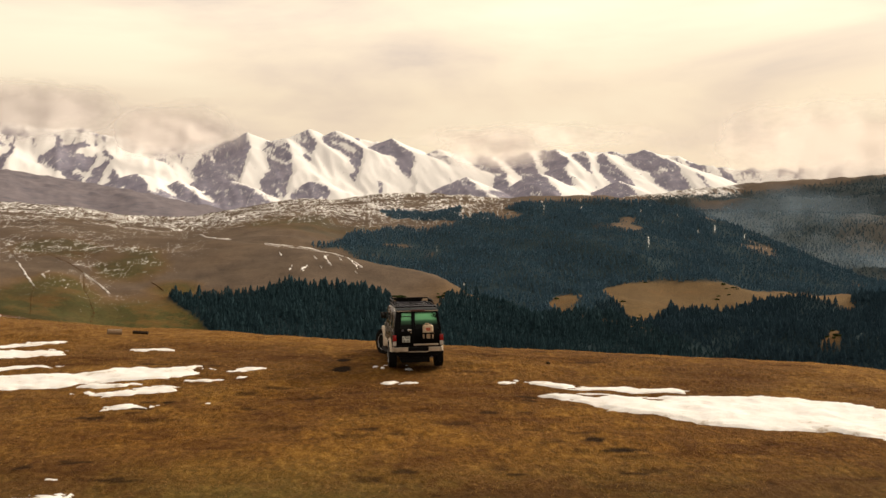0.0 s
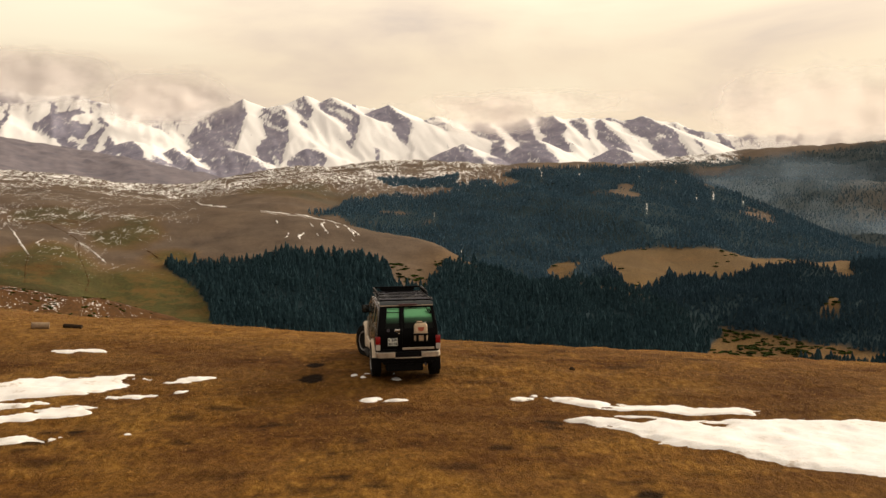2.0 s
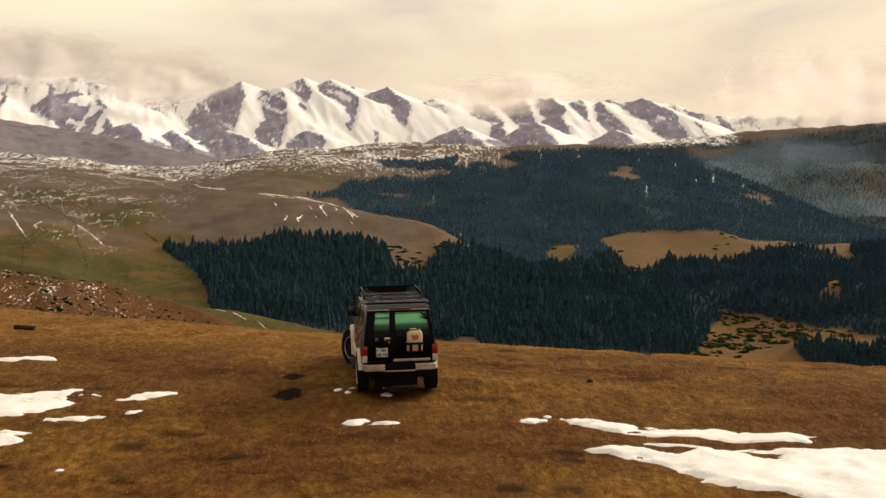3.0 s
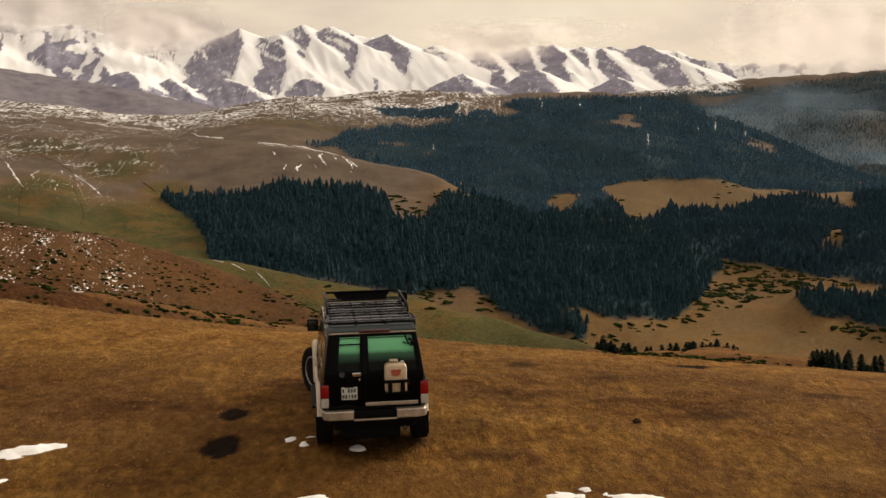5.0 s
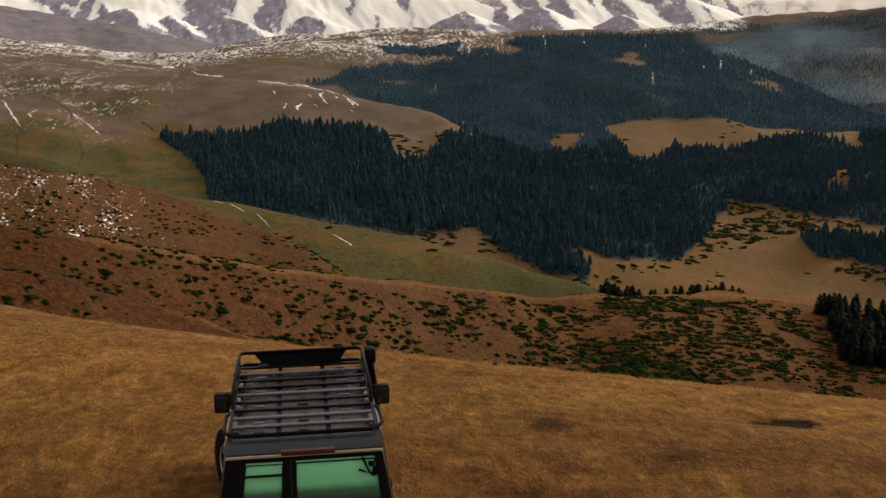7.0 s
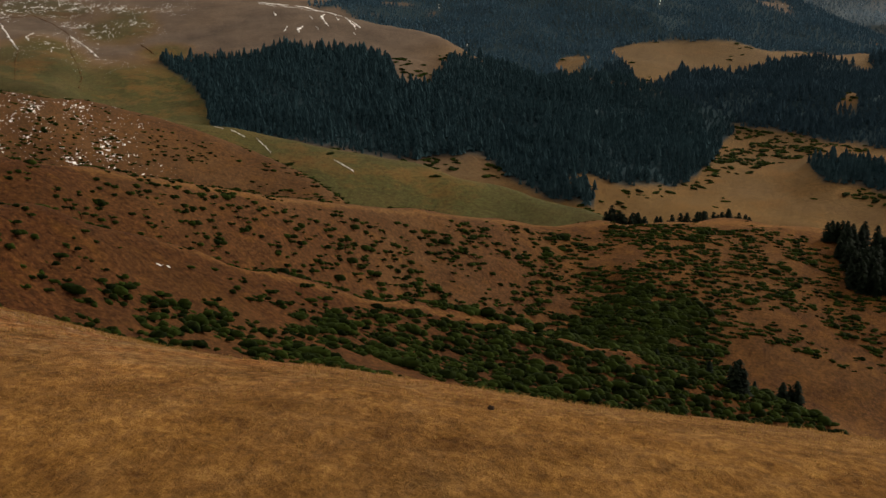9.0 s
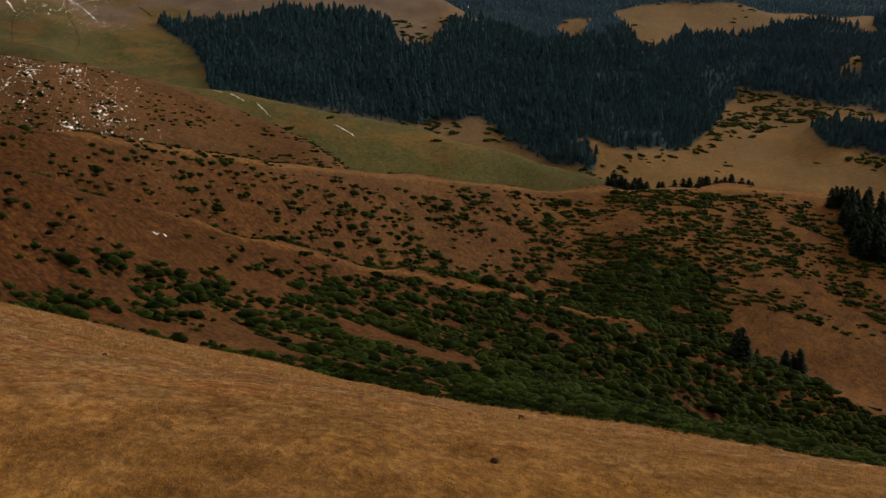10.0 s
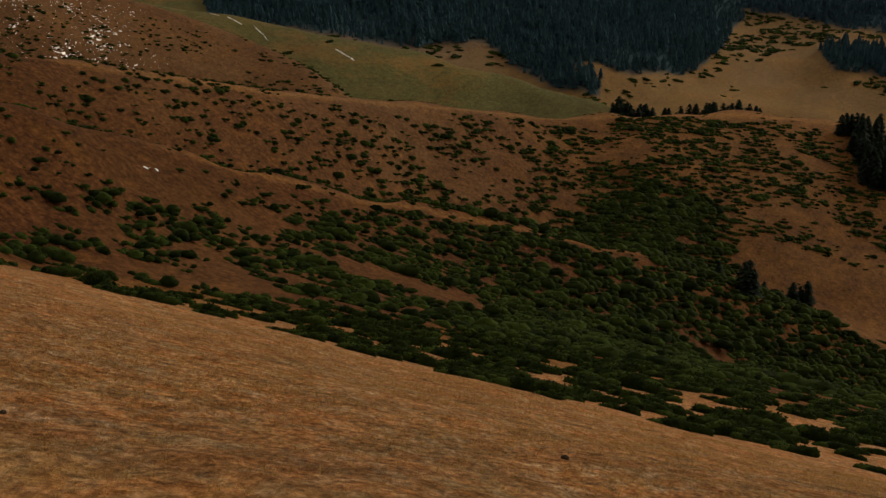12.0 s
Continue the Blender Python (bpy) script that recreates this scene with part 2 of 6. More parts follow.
def snow_material():
    m, t, p = fresh("old_snow")
    geo = t.nodes.new("ShaderNodeNewGeometry")
    fine = nd(t, "ShaderNodeTexNoise", Scale=9.0, Detail=5.0, Roughness=0.6)
    dirt = nd(t, "ShaderNodeTexNoise", Scale=1.6, Detail=6.0, Roughness=0.7)
    for n in (fine, dirt):
        link(t, geo.outputs["Position"], n.inputs["Vector"])
    c = ramp(t, dirt.outputs["Fac"], [(0.30, (0.50, 0.42, 0.34)), (0.40, (0.86, 0.84, 0.81)), (0.60, (0.93, 0.93, 0.93))])
    link(t, c, p.inputs["Base Color"])
    p.inputs["Roughness"].default_value = 0.7
    b = nd(t, "ShaderNodeBump", Strength=0.5, Distance=0.02)
    link(t, fine.outputs["Fac"], b.inputs["Height"])
    link(t, b.outputs[0], p.inputs["Normal"])
    return m


PASTURE = ground_material()
# Spruce needles paled and blued: the air haze on the woods is painted in.
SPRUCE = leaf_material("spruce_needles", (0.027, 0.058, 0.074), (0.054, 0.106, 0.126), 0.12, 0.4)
HAZED_MOUNTAIN_SPRUCE = leaf_material("hazed_mountain_needles", (0.072, 0.138, 0.192), (0.104, 0.182, 0.244), 0.03, 0.45)
HAZED_VALLEY_SPRUCE = leaf_material("hazed_valley_needles", (0.034, 0.068, 0.094), (0.056, 0.104, 0.136), 0.06, 0.45)
HAZED_RIDGE_SPRUCE = leaf_material("hazed_ridge_needles", (0.07, 0.115, 0.145), (0.125, 0.18, 0.215), 0.02, 0.45)
JUNIPER = leaf_material("juniper_needles", (0.006, 0.011, 0.002), (0.040, 0.061, 0.009), 1.2, 0.3)
DARK_NEEDLES = leaf_material("dark_spruce_needles", (0.005, 0.009, 0.006), (0.020, 0.030, 0.018), 0.4, 0.2)
SNOW = snow_material()
BARK = plain("bark", (0.06, 0.04, 0.028), 0.9, 0, 12, 0.4, 0.6, 0.02)

# ---- the lie of the land ----
def cells(ix, iy, seed):
    h = (ix.astype(np.int64) * 374761393 + iy.astype(np.int64) * 668265263 + seed * 974634211) & 0x7FFFFFFF
    h = ((h ^ (h >> 13)) * 1274126177) & 0x7FFFFFFF
    return ((h ^ (h >> 16)) & 0xFFFF) / 65535.0


def rough(x, y, size, seed):
    """Smooth random field in -1..1 with bumps of that size."""
    u, v = x / size, y / size
    i, j = np.floor(u), np.floor(v)
    a, b = u - i, v - j
    a, b = a * a * a * (a * (a * 6 - 15) + 10), b * b * b * (b * (b * 6 - 15) + 10)
    low = cells(i, j, seed) * (1 - a) + cells(i + 1, j, seed) * a
    high = cells(i, j + 1, seed) * (1 - a) + cells(i + 1, j + 1, seed) * a
    return (low * (1 - b) + high * b) * 2 - 1


def fractal(x, y, size, seed, octaves=4, keep=0.5):
    total, weight = 0.0, 1.0
    for k in range(octaves):
        c, s = math.cos(0.7 * k), math.sin(0.7 * k)
        total = total + weight * rough(x * c - y * s, x * s + y * c, size / 2 ** k, seed + k)
        weight *= keep
    return total


def ridged(x, y, size, seed, octaves=4):
    total, weight = 0.0, 1.0
    for k in range(octaves):
        c, s = math.cos(0.5 * k), math.sin(0.5 * k)
        total = total + weight * (1 - 2 * np.abs(rough(x * c - y * s, x * s + y * c, size / 2 ** k, seed + k)))
        weight *= 0.5
    return total


def soft_max(a, b, k):
    h = np.clip(0.5 + 0.5 * (a - b) / k, 0, 1)
    return b + (a - b) * h + k * h * (1 - h)


def flow(az, at, values):
    """Smooth run of values over bearings."""
    total = np.zeros_like(az)
    for s in (-1.2, -0.6, 0.0, 0.6, 1.2):
        total += np.interp(az + s * 0.8, at, values)
    return total / 5


# Crest lines seen from the plan's middle: bearing in degrees, distance, height, fall towards the middle; then the fall behind,
# the roundness of the crest, and the softness of its foot.
MID = (1.0, -10.0)
RIDGES = {}
RIDGES["spur"] = ([(-30, 170, -22, .32), (-19.2, 185, -32, .35), (-14.6, 198, -41, .2), (-9, 210, -52, .08), (-4.1, 221, -62, -.04), (1.6, 234, -72, -.05),
              (7.5, 244, -80, .05), (11.8, 255, -88, .12), (16, 266, -98, .18), (24, 285, -120, .2)], .45, 6, 15)
RIDGES["back_ridge"] = ([(-30, 262, -28, .27), (-19.6, 270, -39, .27), (-13.5, 288, -49.5, .27), (-6.8, 317, -63, .26), (-1.2, 352, -76, .24), (4.5, 383, -87.5, .2), (7.1, 405, -95, .17),
                    (10.3, 411, -95, .16), (13.1, 419, -95, .16), (15.9, 424, -96.5, .15), (19.9, 436, -100, .14), (23, 446, -104.6, .14), (32, 460, -115, .14)], .32, 8, 5)
RIDGES["snowy_hill"] = ([(-30, 450, -25, .25), (-20.7, 470, -44, .25), (-16.8, 480, -52, .25), (-12.4, 491, -64.5, .25), (-8.4, 475, -76.6, .25), (-5.2, 442, -84, .25), (0, 400, -110, .25)], .3, 10, 6)
RIDGES["green_ridge"] = ([(-30, 700, -75, .2), (-12.6, 687, -91, .2), (-9.8, 660, -95.5, .2), (-5.2, 643, -105, .2), (0.2, 630, -114.5, .2), (5, 602, -126, .2), (9.4, 578, -130.5, .18),
                     (14, 560, -150, .15), (24, 550, -175, .1)], .3, 14, 8)
RIDGES["wooded_hill"] = ([(-25, 1200, -125, .05), (-12.5, 1157, -120, .05), (-10.6, 1150, -116, .06), (-6.2, 1137, -107, .16), (-2.6, 1111, -100, .26), (-.9, 1090, -99, .27), (2.3, 1184, -105, .21), (5, 1165, -122, .18),
                     (8, 1151, -142, .15), (11.8, 1114, -166, .09), (16.2, 1072, -178, .07), (25, 1000, -190, .05)], .16, 30, 10)
RIDGES["brown_hill"] = ([(-30, 1700, -20, .1), (-20, 1640, -35, .1), (-15, 1563, -46.5, .13), (-10.9, 1487, -51.5, .147), (-8, 1424, -54.7, .15), (-5.5, 1366, -61.7, .16), (-2.6, 1311, -75, .18),
                    (.3, 1260, -84.5, .2), (2.1, 1201, -93, .25), (5, 1180, -140, .3)], .2, 25, 10)
RIDGES["meadow"] = ([(-5, 1300, -190, .2), (4, 1310, -150, .12), (8.3, 1317, -124, .1), (10.3, 1454, -122, .1), (13.8, 1534, -121.5, .1), (16.6, 1523, -131, .1), (19.3, 1515, -135, .09),
                (22.5, 1526, -133, .08), (30, 1500, -125, .07)], .1, 40, 12)
RIDGES["plateau"] = ([(-30, 2600, 15, .04), (-20, 2567, -1.5, .04), (-17.6, 2528, -9, .04), (-15, 2443, -31.5, .035), (-12.2, 2415, -38, .035), (-10.3, 2449, -31, .035), (-8.3, 2486, -14.5, .04), (-6, 2524, -1, .05),
                 (-3.7, 2515, -5, .07), (-2.2, 2612, 7, .08), (.7, 2610, 12, .1), (3.6, 2615, 1, .14), (10, 2600, -30, .16), (30, 2600, -60, .16)], .1, 30, 14)
RIDGES["wooded_mountain"] = ([(-10, 1700, -110, .15), (-3.7, 1764, -66, .15), (-.8, 1910, -40, .16), (4.5, 2117, -5, .165), (6.8, 2175, 4, .17), (9.4, 2190, 1, .17), (12.3, 2159, -11, .168), (14.5, 2128, -32, .16),
                         (16.5, 2075, -57, .14), (19.2, 2002, -94, .1), (21.9, 1930, -132, .08), (23.7, 1889, -147, .07), (30, 1800, -170, .05)], .3, 40, 16)
RIDGES["far_ridge"] = ([(0, 3400, -120, .2), (8, 3400, -45, .2), (10.9, 3370, -10, .2), (15, 3428, 20.5, .2), (17.8, 3371, 34, .2), (20.4, 3372, 40, .2), (23.4, 3390, 48, .2), (32, 3400, 60, .2)], .2, 60, 20)
RIDGES["dark_shoulder"] = ([(-32, 3760, 150, .16), (-20.5, 3748, 101, .16), (-17.9, 3689, 72, .16), (-13.9, 3513, 24, .16), (-9.7, 3358, -34, .16), (-4, 3300, -110, .16)], .2, 40, 20)
SNOW_CREST = [(-32, 320), (-20.4, 322), (-18.6, 300), (-16.5, 296), (-12.4, 236), (-10, 232), (-8.6, 262), (-7.6, 246), (-6.4, 266), (-3.2, 264), (-1.4, 232), (.3, 180), (2, 196), (4.2, 176), (6.8, 192), (9, 186), (11.7, 184),
              (13.2, 172), (15.1, 122), (19.2, 100), (23.6, 142), (32, 150)]


# Spurs of the snow range, from crest to foot.
WEST_SPURS = [
    [(-1241, 4476, 221), (-1165, 4280, 156), (-1068, 3995, 58)],
    [(-1358, 4484, 249), (-1241, 4476, 221)],
    [(-1568, 4416, 243), (-1524, 4219, 171), (-1505, 3959, 83)],
    [(-1029, 4057, 103), (-899, 3831, 20)],
    [(-992, 4477, 152), (-931, 4336, 93)],
    [(-866, 4074, 61), (-734, 3866, -8)],
    [(-875, 4582, 204), (-812, 4472, 138)],
    [(-676, 4080, 63), (-574, 3964, 26), (-497, 3853, -13)],
    [(-695, 4623, 274), (-671, 4556, 214), (-628, 4501, 166)],
]
MIDDLE_SPURS = [
    [(-516, 4576, 245), (-461, 4381, 165), (-395, 4116, 48)],
    [(-583, 4548, 199), (-522, 4354, 110)],
    [(-430, 4655, 287), (-385, 4549, 219), (-325, 4453, 166)],
    [(-309, 4665, 279), (-191, 4501, 193), (-134, 4383, 122)],
    [(-353, 4050, 59), (-294, 3934, 25), (-239, 3828, -14)],
    [(-79, 4654, 244), (-4, 4485, 181), (30, 4385, 129)],
    [(120, 4644, 195), (149, 4463, 143), (166, 4332, 91)],
    [(-163, 4312, 94), (-111, 4134, 49)],
    [(197, 4060, 65), (227, 3949, 39), (255, 3827, 6)],
]
EAST_SPURS = [
    [(609, 4585, 190), (620, 4382, 122), (615, 4190, 62)],
    [(726, 4568, 181), (718, 4346, 102)],
    [(804, 4535, 170), (827, 4358, 119), (846, 4201, 68)],
    [(987, 4540, 182), (1052, 4340, 120), (1121, 4157, 51)],
    [(483, 4057, 69), (501, 3934, 43), (521, 3810, 15)],
    [(767, 4013, 49), (795, 3844, 19)],
    [(484, 4620, 181), (492, 4438, 112)],
    [(320, 4634, 165), (359, 4391, 90), (383, 4168, 39)],
]


def snow_range(x, y, az, r):
    """Height of the far range: a crest with spurs that are steep to the west, cut by ribs and gullies."""
    at, up = [c[0] for c in SNOW_CREST], [c[1] for c in SNOW_CREST]
    crest = flow(az, at, up) * 0.3 + 0.7 * np.interp(az, at, up)
    jag = ridged(x, y * 0.5, 90, 61, 4)
    d = r - 4690 - 25 * rough(az * 100, az * 0, 170, 5)
    form = np.where(d < 0, crest - 12 + 0.95 * d, crest - 12 - 0.5 * d) + jag * 8
    west = 0.45 + 0.35 * rough(x, y, 60, 77)
    warp = 16 * fractal(x, y, 210, 71, 4)
    for line in WEST_SPURS + MIDDLE_SPURS + EAST_SPURS:
        for (ax, ay, az_), (bx, by, bz) in zip(line, line[1:]):
            dx, dy = bx - ax, by - ay
            t = np.clip(((x - ax) * dx + (y - ay) * dy) / (dx * dx + dy * dy), 0, 1)
            u, v = x - ax - t * dx + warp, y - ay - t * dy
            away = np.hypot(u, v)
            fall = np.where(u < 0, 0.44, 0.40)
            spur = az_ + (bz - az_) * t + 3 - fall * (np.sqrt(away * away + 36) - 6)
            west = west + (step(-u, -4, 10) - west) * np.clip(0.5 + (spur - form) / 10, 0, 1)
            form = soft_max(form, spur, 7)
    deep = np.clip((crest - form + 10) / 60, 0.2, 1) * (form > -60)
    ribs = ridged(x + 0.25 * y, y * 0.16, 46, 91, 3)
    return form + (8 * ridged(0.9 * x + 0.42 * y, 0.25 * (0.9 * y - 0.42 * x), 150, 181, 2) + 3.2 * (ribs - 0.4)) * deep, west


def near_hill(x, y):
    top = -0.1 - 0.017 * np.clip(x, -40, 40) + 0.03 * np.clip(y, -40, 40)
    side = 5.3 - 0.268 * np.clip(x, -150, 150) - 0.462 * y
    # the brow: fuller to the east, slighter to the west
    side = side + np.interp(x, [-16, -6, -3, 0, 3, 8, 15], [-0.15, -0.36, -0.36, -0.14, 0.06, 0.52, 1.05]) * (1 - step(y, 24, 46))
    # down the slope: a bulge, a steeper fall below it, and the hollow of the valley
    down = y + 0.58 * np.clip(x, -60, 60)
    for off in (-4, -2, 0, 2, 4):
        side = side + 0.2 * np.interp(down + off, [8, 20, 30, 45, 60, 66, 74, 84, 97, 110, 125, 140, 170], [0.1, 0.6, 0.8, 0.65, 0.62, 0.3, -0.3, -0.65, -0.75, 0.2, 1.6, 3.2, 6.0])
    return -soft_max(-top, -side, 3.5 + 0.13 * np.clip(-x, 0, 16))


def bearing(x, y):
    return np.degrees(np.arctan2(x - MID[0], y - MID[1])), np.hypot(x - MID[0], y - MID[1])


def height(x, y):
    """Height of the ground and, by name, how much each landform shows there."""
    x, y = np.asarray(x, float), np.asarray(y, float)
    az, r = bearing(x, y)
    z = near_hill(x, y)
    share = {}
    front = (np.abs(az) < 80) & (y > 0)
    for name, (crest, behind, round_top, foot) in RIDGES.items():
        at = [c[0] for c in crest]
        far, up, fall = [flow(az, at, [c[k] for c in crest]) for k in (1, 2, 3)]
        far = far + 0.02 * far * rough(az * 10, r * 0 + 7.0, 23, len(name))
        d = r - far
        slope = np.where(d < 0, fall, behind)
        form = up - slope * (np.sqrt(d * d + round_top ** 2) - round_top) - 0.15 * np.maximum(0, -d - 0.38 * far)
        size = 0.016 * far
        form = form + size * 0.16 * fractal(x, y, size * 9, 11 + len(name), 4) * np.clip(np.abs(d) / (0.12 * far), 0.25, 1)
        if far.min() > 420:
            form = form + np.where(r > 420, 0.0011 * r * fractal(x, y, 42, 61 + len(name), 3), 0.0)
        if name in ("far_ridge", "wooded_mountain"):
            form = form + (0.008 if name == "far_ridge" else 0.004) * far * (ridged(0.8 * x + 0.6 * y, 0.3 * y - 0.4 * x, 260, 171, 3) - 0.6) * np.clip(-d / 350, 0, 1)
        share[name] = form
        z = np.where(front, soft_max(z, form, foot), z)
    form, west = np.full_like(z, -400.0), np.zeros_like(z)
    far = (r > 3300) & front
    if far.any():
        form[far], west[far] = snow_range(x[far], y[far], az[far], r[far])
    share["snow_range"], share["west_face"] = form, west
    z = np.where(front, soft_max(z, form, 10), z)
    z = np.maximum(z, -215 + 4 * rough(x, y, 90, 77))
    z = z + 0.10 * np.exp(-((x - 0.1) / 2.2) ** 2 - ((y - 2.2) / 3.5) ** 2) + 0.07 * np.exp(-((x + 0.4) / 2.0) ** 2 - ((y - 4.0) / 1.6) ** 2)
    # tussocks, swells and the cattle's terraces along the slope
    along, down = 0.865 * x - 0.502 * y, 0.502 * x + 0.865 * y
    z = z + 0.05 * rough(along / 3, down, 0.6, 15) * step(y, 12, 24) * step(-r, -105, -80)
    z = z + 0.035 * fractal(x, y, 0.9, 3, 3) + 0.10 * rough(x, y, 7, 9) * np.clip(r / 30, 0.3, 3)
    return z, share


def ground_at(x, y):
    return height(np.array([float(x)]), np.array([float(y)]))[0][0]


def mesh_from(name, verts, faces, smooth=True):
    """A mesh from arrays of places and of quads or triangles."""
    me = bpy.data.meshes.new(name)
    n, k = faces.shape
    me.vertices.add(len(verts))
    me.vertices.foreach_set("co", np.ascontiguousarray(verts, np.float32).ravel())
    me.loops.add(n * k)
    me.loops.foreach_set("vertex_index", np.ascontiguousarray(faces, np.int32).ravel())
    me.polygons.add(n)
    me.polygons.foreach_set("loop_start", np.arange(0, n * k, k, dtype=np.int32))
    me.polygons.foreach_set("use_smooth", np.full(n, smooth))
    me.update(calc_edges=True)
    return me


def grid_faces(rows, cols, closed=False):
    i, j = np.meshgrid(np.arange(rows - 1), np.arange(cols if closed else cols - 1), indexing="ij")
    a, b = i * cols + j, i * cols + (j + 1) % cols
    return np.stack([a, b, b + cols, a + cols], -1).reshape(-1, 4)


def step(v, a, b):
    t = np.clip((v - a) / (b - a), 0, 1)
    return t * t * (3 - 2 * t)


def cover_of(x, y, z, share):
    """What grows or lies on the ground: two colour layers."""
    az, r = bearing(x, y)
    top = lambda n: step(share[n] - z, -0.03 * r ** 0.8, 0.0)
    n1, n2 = fractal(x, y, 60, 101, 4), fractal(x, y, 260, 131, 4)
    green = 0.6 * step(-y, 8, 15) * step(r, -1, 1) + 0.25 * step(-r, -30, -10) + 0.2 * step(r, 5, 40) * step(-r, -90, -40) + 0.97 * top("green_ridge") * step(r, 480, 560)
    # turf on the low hill beside the wood, in hollows of the brown hill and below the plateau
    green = np.maximum(green, step(r, 720, 800) * step(-r, -1190, -1100) * step(-az, 8, 11) * step(0.6 * n2 + 0.5 * n1, -1.6, -0.6))
    for at, far, wide, deep in ((-14.6, 1330, 2.2, 130), (-12.6, 1180, 1.8, 60), (-6.2, 1800, 4.2, 150), (-17.8, 1430, 2.4, 90), (-19, 1150, 3, 110)):
        green = np.maximum(green, 0.95 * step(1.2 - ((az - at) / wide) ** 2 - ((r - far) / deep) ** 2 + 0.5 * n1, 0, 1.0))
    green = np.maximum(green, 0.5 * step(r, 640, 760) * step(-r, -1230, -1180) * step(az, -2, 3))
    green = np.maximum(green, 0.55 * step(r, 1200, 1240) * step(-r, -1560, -1520) * step(az, 6, 8))
    red = 0.15 + (0.95 + 0.05 * step(-r, -420, -320)) * step(r, 105, 150) * step(-r, -620, -540) + 0.25 * step(r, 1000, 1300)
    red = np.maximum(red, 0.4 * top("green_ridge") * step(r, 480, 560))
    red = red * (1 - 0.16 * step(az, 3, 10) * step(r, 215, 260))
    straw = 0.45 * step(az, 6, 8) * step(r, 1200, 1240) * step(-r, -1560, -1520) + 0.18 * step(az, 9, 14) * step(r, 560, 640) * step(-r, -1700, -1550) + 0.35 * step(r, 8, 14) * step(-r, -140, -108) + 0.25 * step(y, 8, 20) * step(-r, -140, -112)
    mud = step(-r, -26, -17) * 0.9 * step(-y, -9, -4) + 0.25 * step(-r, -60, -26)
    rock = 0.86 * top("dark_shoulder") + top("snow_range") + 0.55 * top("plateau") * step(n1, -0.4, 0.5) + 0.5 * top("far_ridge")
    snow = np.maximum(0.0 * x, 0.62 * top("far_ridge") * step(share["far_ridge"], -34, 0) * step(-az, -18.5, -16))
    # thawing snow that lies as a net on the far plateau, and as specks on the near hill
    net = step(r, 1750, 2250) * step(-r, -2750, -2650) * step(n1 + 0.5 * n2 - 0.10 * np.clip(az + 1, 0, 9), -0.9, -0.1)
    net = net * step(-az, -6, -3)
    net = np.maximum(net, 0.19 * step(-az, 10, 15) * step(r, 1050, 1500) * step(-r, -2000, -1900) * step(n1, -0.4, 0.3))
    speck = top("snowy_hill") * step(-az, 7, 15) * step(r, 300, 340) * step(-r, -560, -500)
    # pale brows of the two near ridges: tan ground, and crest rim light put into the colour
    for name in ("spur", "back_ridge"):
        crest = RIDGES[name][0]
        d = r - flow(az, [c[0] for c in crest], [c[1] for c in crest])
        brow = top(name) * step(d + 2.5 * n1, -2, 0.5) * step(-d, -6, -2) * (step(az, -15, -11) * step(-az, -14, -11) if name == "spur" else 1.0)
        straw, red = np.maximum(straw, 0.20 * brow), red * (1 - 0.20 * brow)
    # Far hills greyed with distance, haze put into their share of rock colour.
    bare = step(r, 640, 1000)
    return green, snow, np.maximum(rock, (0.66 - 0.26 * step(az, 2, 8) * step(-r, -1900, -1700)) * bare * (1 - (0.95 - 0.35 * step(r, 1200, 1500)) * np.clip(green, 0, 1))), red, straw, mud, net, speck


# Bare, wet or burnt earth near the car, and shade painted under it: middle, half sizes, strength.
STAINS_AND_SHADE = [(-2.55, 2.40, 0.25, 0.42, 3.0), (-2.50, 0.75, 0.36, 0.50, 2.0), (2.9, 6.4, 0.5, 0.45, 0.7), (5.9, 2.3, 0.6, 0.45, 0.55), (4.4, 5.0, 0.5, 0.4, 0.35), (0.9, -6.5, 0.7, 0.3, 0.5), (3.2, -8.5, 0.5, 0.25, 0.5), (-5.0, -3.0, 0.4, 0.3, 0.6), (-4.2, -2.2, 0.5, 0.25, 0.6), (-7.0, -6.2, 0.6, 0.3, 0.5), (0.1, 0.9, 1.0, 0.9, 0.45)]
STAINS_AND_SHADE += [(1.2, 1.4, 1.2, 0.6, 0.4), (1.8, 0.3, 0.7, 0.4, 0.35), (-0.5, -2.4, 0.8, 0.3, 0.35), (6.55, 7.0, 0.6, 0.34, 2.2), (-3.4, -7.0, 0.7, 0.3, 0.45), (2.2, 3.4, 0.9, 0.5, 0.3), (-8.8, 1.6, 0.8, 0.3, 0.5), (-6.9, 1.2, 0.5, 0.25, 0.6), (5.0, -9.8, 0.6, 0.25, 0.45), (8.3, 3.6, 0.7, 0.25, 0.5), (1.6, 9.0, 0.5, 0.3, 0.25)]

muddy = random.Random(77)
STAINS_AND_SHADE += [(muddy.uniform(-9, 7), muddy.uniform(-12, -3.5), muddy.uniform(0.25, 0.6), muddy.uniform(0.12, 0.26), muddy.uniform(0.5, 1.0)) for _ in range(34)]


def stain_and_shade(x, y):
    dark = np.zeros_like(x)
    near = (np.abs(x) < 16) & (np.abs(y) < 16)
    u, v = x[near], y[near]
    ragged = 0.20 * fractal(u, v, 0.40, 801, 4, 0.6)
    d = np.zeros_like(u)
    for cx, cy, a, b, how in STAINS_AND_SHADE:
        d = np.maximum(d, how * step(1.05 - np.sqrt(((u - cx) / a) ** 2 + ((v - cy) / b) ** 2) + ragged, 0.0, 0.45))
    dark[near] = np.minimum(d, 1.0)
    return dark


